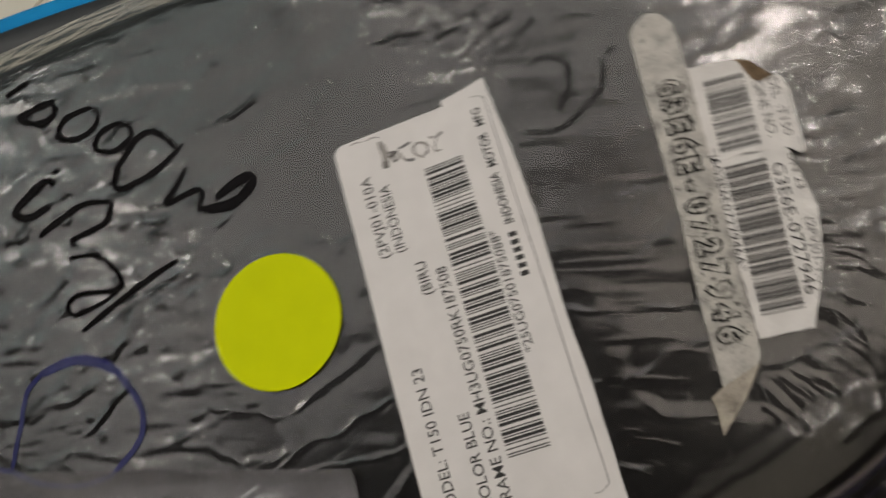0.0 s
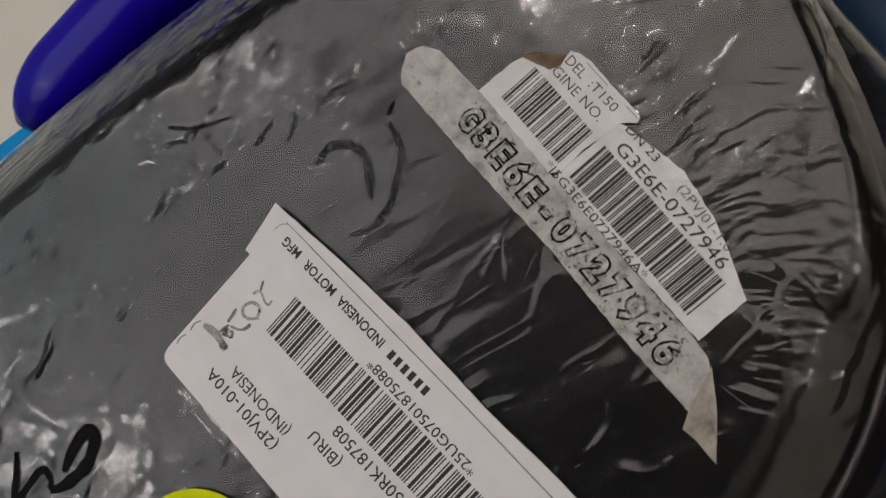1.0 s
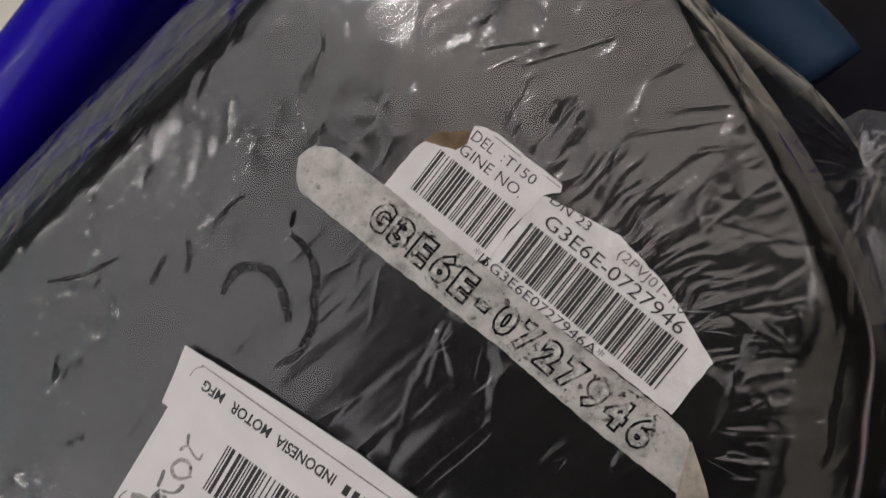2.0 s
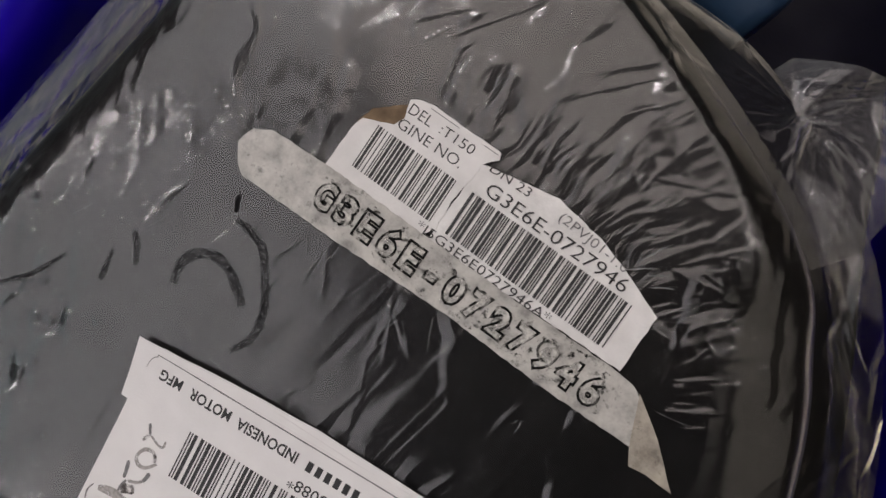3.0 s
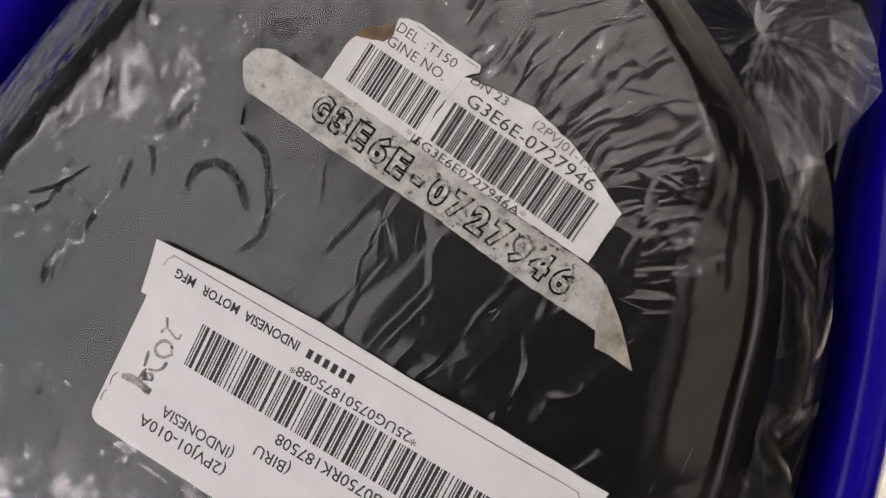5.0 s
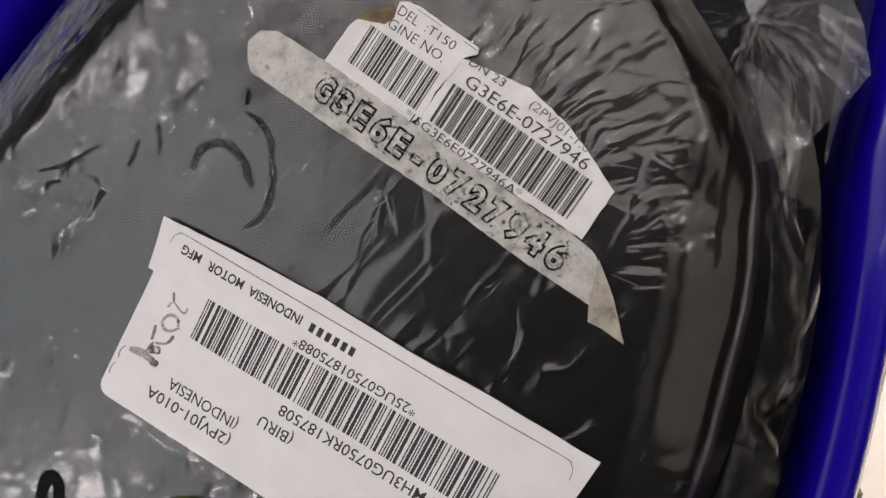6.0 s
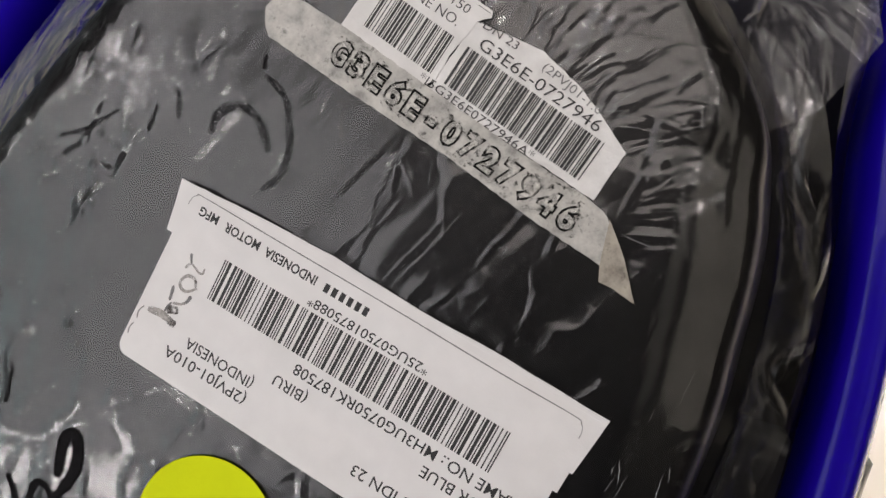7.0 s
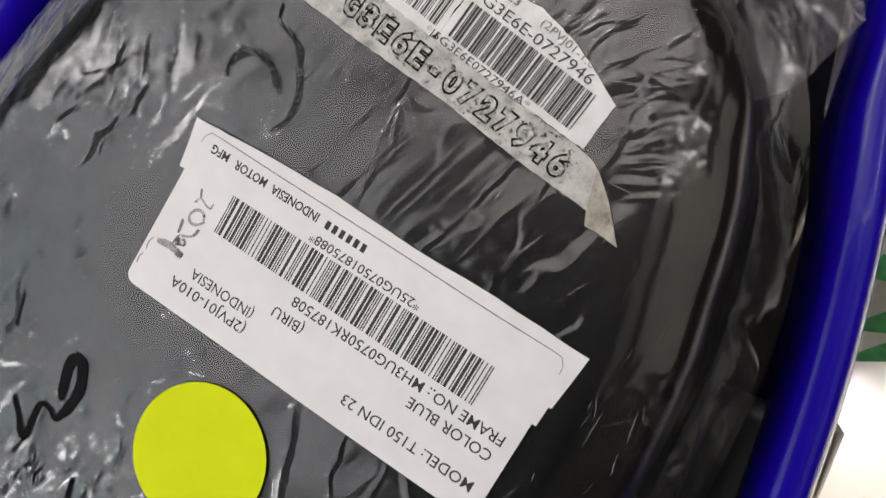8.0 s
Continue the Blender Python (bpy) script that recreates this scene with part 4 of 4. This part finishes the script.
K([(-1.15, 4.0), (-0.48, 3.79), (-0.02, 3.13), (0.21, 2.6), (0.18, 2.1), (-0.05, 1.72)], 0.20, MAT_FAINT)
K([(-2.35, 4.16), (-2.50, 3.85), (-2.62, 3.45)], 0.10, MAT_FAINT)
K([(-2.95, 2.80), (-2.72, 2.55), (-2.60, 2.2)], 0.14, MAT_FAINT)
K([(-3.16, 2.26), (-3.12, 1.62)], 0.15, MAT_FAINT)
K([(-5.15, 0.44), (-4.54, 0.97), (-4.03, 1.70)], 0.12, MAT_FAINT)
K([(-4.1, -0.6), (-3.95, -1.1)], 0.10, MAT_FAINT)
# bold writing further forward
K([(-2.66, -7.43), (-2.24, -7.78), (-1.84, -8.20), (-1.87, -7.6), (-1.88, -7.19), (-1.6, -7.12), (-1.36, -7.3)], 0.20)
K([(-1.36, -7.3), (-1.19, -6.95), (-1.12, -6.23), (-1.42, -5.64), (-1.66, -5.68), (-1.64, -6.12), (-1.43, -6.77)], 0.34)
K([(-3.39, -7.39), (-3.14, -7.81), (-2.86, -8.59), (-2.82, -9.58), (-3.35, -9.56), (-4.12, -8.73), (-4.06, -8.12), (-3.45, -7.70), (-3.2, -7.6)], 0.23)
K([(-4.85, -9.24), (-4.72, -9.9), (-4.3, -10.09), (-4.0, -9.51), (-4.22, -8.97), (-4.61, -8.96), (-4.9, -9.36)], 0.22)
K([(-5.68, -10.0), (-5.65, -10.92), (-5.21, -11.25), (-4.89, -10.78), (-4.94, -10.12), (-5.33, -9.85), (-5.7, -10.06)], 0.22)
K([(-6.42, -11.21), (-6.36, -12.16), (-6.28, -12.44), (-5.83, -11.83), (-5.93, -11.28), (-6.46, -11.31)], 0.26)
K([(-7.40, -12.0), (-7.32, -12.5), (-7.2, -12.87)], 0.18)
K([(-3.67, -11.61), (-3.94, -11.83), (-3.59, -12.67), (-3.27, -12.97), (-3.03, -12.48), (-3.14, -11.82)], 0.32)
K([(-4.18, -11.38), (-4.05, -11.58)], 0.18)
K([(-2.52, -9.88), (-2.78, -10.72), (-2.6, -11.51), (-2.34, -12.32)], 0.22)
K([(-2.50, -9.80), (-2.02, -10.09), (-1.9, -10.74), (-1.86, -11.24), (-1.54, -11.17)], 0.20)
K([(-1.38, -11.51), (-1.08, -10.5), (-0.19, -9.92), (0.04, -10.2), (-0.21, -11.25), (-0.02, -11.67), (0.33, -11.46), (0.24, -10.59), (0.08, -10.08)], 0.17)
K([(-0.14, -8.2), (0.24, -9.63), (0.86, -11.36)], 0.18)
K([(3.91, -14.04), (2.81, -13.59), (1.96, -13.29), (1.53, -12.62)], 0.16, MAT_BLUEPEN)
K([(1.60, -12.8), (1.53, -11.77), (1.84, -10.98), (2.35, -10.36)], 0.30, MAT_BLUEPEN)
K([(2.2, -10.5), (3.19, -9.98), (3.9, -9.94), (4.39, -10.31), (4.85, -11.07)], 0.18, MAT_BLUEPEN)
K([(4.85, -11.07), (4.83, -12.04), (4.46, -13.16), (3.91, -14.04), (3.7, -14.5)], 0.12, MAT_BLUEPEN)

# ---------------------------------------------------------------- loose film: twisted corner, overlapping flap
def twisted_corner():
    """The gathered tail of the bag: pleats that open out from the knot to a straight sealed edge."""
    outer = [(1.0, -3.1), (2.28, -1.69), (2.75, 0.35), (1.5, 1.75), (-0.68, 1.15), (-0.9, 0.75)]
    n, k = 150, 64
    run = np.r_[0, np.cumsum([math.dist(a, b) for a, b in zip(outer, outer[1:])])]
    d = np.linspace(0, run[-1], n)
    ox, oy = (np.interp(d, run, [p[i] for p in outer]) for i in (0, 1))
    D, G = np.meshgrid(d, np.linspace(0.02, 1, k), indexing="ij")
    ox, oy = ox[:, None] * np.ones_like(G), oy[:, None] * np.ones_like(G)
    wob = 0.16 * G * (1 - G) * (vnoise(D * 1.1 + 3, G * 2.0) - 0.5)
    Xc, Yc = 7.32 + ox * G - oy * wob, 10.62 + oy * G + ox * wob
    R = np.hypot(ox, oy) * G
    Zc = -2.1 - 0.55 * R
    Zc = Zc + G * (0.75 * facets(D * 0.8 + 3 + 0.4 * G, G * 1.6 + 8) + 0.30 * facets(D * 1.7 + 1.5 * G + 31, G * 3.0 + 18) + 0.06 * facets(D * 4.0 + 3 * G + 11, G * 9.0 + 2))
    verts = [M(*p) for p in np.stack([Xc, Yc, Zc], -1).reshape(-1, 3).tolist()]
    return mesh_ob("twisted_corner", verts, grid_faces(n, k), MAT_FILM3, bag, "crumpled twisted corner of the bag")


twisted_corner()


def knot_fold():
    """The hard fold that runs from the knot on to the saddle; haze paints its brightness."""
    a, b = Vector((7.32, 10.66, -1.85)), Vector((7.29, 9.66, -1.42))
    verts, n = [], 24
    side = (b - a).cross(Vector((0, 0, 1))).normalized()
    for i in range(n):
        f = i / (n - 1)
        p = a.lerp(b, f) + side * 0.05 * math.sin(7 * f)
        wd = 0.11 * (1 - f) ** 0.7 + 0.015
        for q, up in ((-1, -0.12), (-0.4, 0.05), (0.1, 0.10), (0.5, 0.03), (1, -0.12)):
            c = p + side * wd * q * (1 + 0.25 * math.sin(23 * f + q)) + Vector((0, 0, up * (1.2 - f)))
            verts.append(M(*c))
    return mesh_ob("knot_fold", verts, grid_faces(n, 5), MAT_KNOT, bag, "fold of film at the knot, hazed bright")


knot_fold()

# flap of film folded over, with a straight sealed edge; its haze paints in a bright band
rows = []
for i in range(70):
    f = i / 69
    x0 = 3.6 + 2.9 * f
    y0 = -15.2 + 10.6 * f
    col = []
    for j in range(24):
        g = j / 23
        x, y = x0 + g * (11.3 - x0), y0 - 0.35 * g
        col.append((x, y))
    rows.append(col)
P = np.array(rows)
ZF = film_top(P[..., 0], P[..., 1]) + 0.05 + 0.10 * ridged(P[..., 0] * 1.1 + 5, P[..., 1] * 0.25 + 9, 2) + 0.22 * np.exp(-((np.arange(24) / 0.9) ** 2))[None, :] * (0.5 + vnoise(np.arange(70) * 0.35, np.zeros(70)))[:, None]
mesh_ob("film_flap", [M(*p, float(z)) for p, z in zip(P.reshape(-1, 2), ZF.ravel())], grid_faces(70, 24), MAT_FILM2, bag, "overlapping flap of the film, hazed bright")

# ruffled hems of the film along the saddle's edges
def film_hem(side, y0, y1, inset, span, seed, ruck, material, label):
    hy = np.linspace(y0, y1, 320)
    edge = edges(hy, FILM_OUT)[1 if side > 0 else 0]
    ruffle = vnoise(hy * 0.8 + 40 + seed, hy * 0 + 2)
    notch = np.exp(-((hy - 3.6) / 0.45) ** 2) if side > 0 else 0 * hy
    rows = []
    for j in range(26):
        g = j / 25
        reach = inset - g * (span + 0.5 * (ruffle - 0.3) - 0.6 * notch)
        x = edge - side * reach
        z0 = film_top(np.clip(x, edge - 30, edge - 0.02) if side > 0 else np.clip(x, edge + 0.02, edge + 30), hy) + 0.03
        fold = 0.9 * (facets(hy * 1.1 + 5 + seed, hy * 0 + 2.5 * g) - 0.35) + 0.35 * facets(hy * 2.7 + 1.5 * g + 60, hy * 0 + 3.1 * g + 4)
        rows.append(np.stack([x, hy, z0 + 0.02 + g * (ruck * fold + 0.06)], -1))
    pts = np.stack(rows, 1).reshape(-1, 3).tolist()
    return mesh_ob("film_hem", [M(*p) for p in pts], grid_faces(320, 26), material, bag, label)


film_hem(1, -11, 9.6, 1.25, 0.75, 0, 0.35, MAT_HEM, "ruffled hem of the clear film")
# The seam's haze paints in the pale sheen along the near border.
film_hem(-1, -9, 10.0, 1.7, 1.2, 13, 0.10, MAT_SEAM, "creased side seam of the clear film")

# thin hard creases in the film, each a low ridge; their haze also stands in for glints
def hard_creases():
    r = random.Random(88)
    u = r.uniform
    runs = []
    for _ in range(40):
        runs.append((u(-7, 11), u(-6, 11.5), u(0.8, 2.0), u(0.12, 0.5)))
    for _ in range(3):
        d = u(-2.3, -1.6)
        runs.append((u(1.0, 6.2), 4.55 - 0.1 * u(0, 8), d, u(0.15, 0.8)))
    for k in range(14):
        t = k / 13
        runs.append((5.4 + 1.8 * t + u(-0.2, 0.4), 6.9 - 2.4 * t + u(-0.2, 0.4), 0.9 - 1.1 * t + u(-0.35, 0.35), u(0.2, 0.8)))
    for _ in range(30):
        runs.append((u(-4.6, 0), u(1.4, 6.5), u(0.7, 2.2), u(0.15, 0.7)))
    for _ in range(60):
        runs.append((u(-6, 11), u(-16, -4), u(1.1, 2.0), u(0.2, 1.4)))
    for _ in range(14):
        runs.append((u(9.4, 11.0), u(-8, 3), u(1.3, 2.1), u(0.2, 1.0)))
    runs += [(5.6, 7.95, 0.25, 3.0), (3.1, 4.2, -1.25, 0.7)]
    verts, faces = [], []
    for x, y, d, ln in runs:
        c, s = math.cos(d), math.sin(d)
        wd, bow, n = u(0.006, 0.012), u(-0.02, 0.02), max(5, int(ln / 0.07))
        f = np.linspace(0, 1, n)
        px = x + c * ln * f - s * bow * np.sin(3.1 * f) + 0.006 * np.sin(17 * f + x)
        py = y + s * ln * f + c * bow * np.sin(3.1 * f)
        if label_mask(px, py, 0.05).max() > 0.01 or (px > edges(py)[1] - 0.2).any():
            continue
        k = len(verts)
        w = wd * np.minimum(1, 0.25 + 3 * np.minimum(f, 1 - f))
        for i in range(n):
            for e, h in ((-1, 0.0), (0, 0.9 * w[i]), (1, 0.0)):
                verts.append((px[i] - s * w[i] * e, py[i] + c * w[i] * e, 0.003 + h, px[i], py[i]))
        faces += [tuple(k + q for q in g) for g in grid_faces(n, 3)]
    v = np.array(verts)
    z = np.max([film_top(v[:, 3] + a, v[:, 4] + b) for a, b in ((0, 0), (-0.03, 0), (0.03, 0), (0, -0.03), (0, 0.03))], axis=0)
    verts = [M(p[0], p[1], float(h) + p[2]) for p, h in zip(v, z)]
    return mesh_ob("hard_creases", verts, faces, MAT_CREASE, bag, "thin whitened creases in the film", False)


tagged(hard_creases(), kind="stuff")

# grime of the rubbing round the numerals
for k, (f0, f1, wd) in enumerate(((0.0, 0.22, 0.75), (0.2, 0.5, 0.8), (0.48, 0.78, 0.7), (0.74, 1.0, 0.85))):
    pts = [(0.0 + 6.6 * f, 5.22 - 0.83 * f + 0.06 * math.sin(9 * f)) for f in np.linspace(f0, f1, 6)]
    stroke("graphite_smudge", pts, wd, z_strip, 0.011, MAT_SMUDGE, strip, "smudged graphite")

# ---------------------------------------------------------------- pot plant on the floor
plant = thing("potted_plant", "green leafy plant in a black pot standing on the tiles", "plant")
bm = bmesh.new()
bmesh.ops.create_cone(bm, cap_ends=True, segments=32, radius1=0.075, radius2=0.10, depth=0.16, matrix=Matrix.Translation((0, 0, 0.08)))
part("pot", bm, MAT_BLACK, plant, "black plastic pot", True)
rnd = random.Random(4)
verts, faces = [], []
for i in range(60):
    a, l, w = rnd.uniform(0, 6.28), rnd.uniform(0.10, 0.2), rnd.uniform(0.012, 0.02)
    h = rnd.uniform(0.10, 0.22)
    k = len(verts)
    for s in range(7):
        f = s / 6
        r, z = 0.02 + l * f, 0.14 + h * math.sin(f * 2.2) - 0.04 * f
        ww = w * math.sin(math.pi * (0.08 + 0.9 * f)) + 0.001
        for q in (-1, 0, 1):
            verts.append((r * math.cos(a) - q * ww * math.sin(a), r * math.sin(a) + q * ww * math.cos(a), z - 0.004 * abs(q)))
    faces += [(k + s * 3 + q, k + s * 3 + q + 1, k + s * 3 + q + 4, k + s * 3 + q + 3) for s in range(6) for q in (0, 1)]
mesh_ob("foliage", verts, faces, MAT_LEAF, plant, "bunch of narrow green leaves")
plant.location = (0.36, 0.20, 0.0)

# ---------------------------------------------------------------- floor tiles
bm = box(0, 0, 0, 0.597, 0.597, 0.01, 0.0015)
tile_me = bpy.data.meshes.new("tile")
bm.to_mesh(tile_me)
bm.free()
tile_me.materials.append(MAT_TILE)
inv = floor.matrix_world.inverted()
for i in range(12):
    for j in range(10):
        x, y = X0 + 0.3 + 0.6 * i, Y0 + 0.3 + 0.6 * j
        if x < X1 + 0.1 and y < Y1 + 0.1:
            ob = new("tile", tile_me)
            ob.parent = floor
            ob.matrix_basis = Matrix.Translation((x - (X0 + X1) / 2, y - (Y0 + Y1) / 2, 0.048))
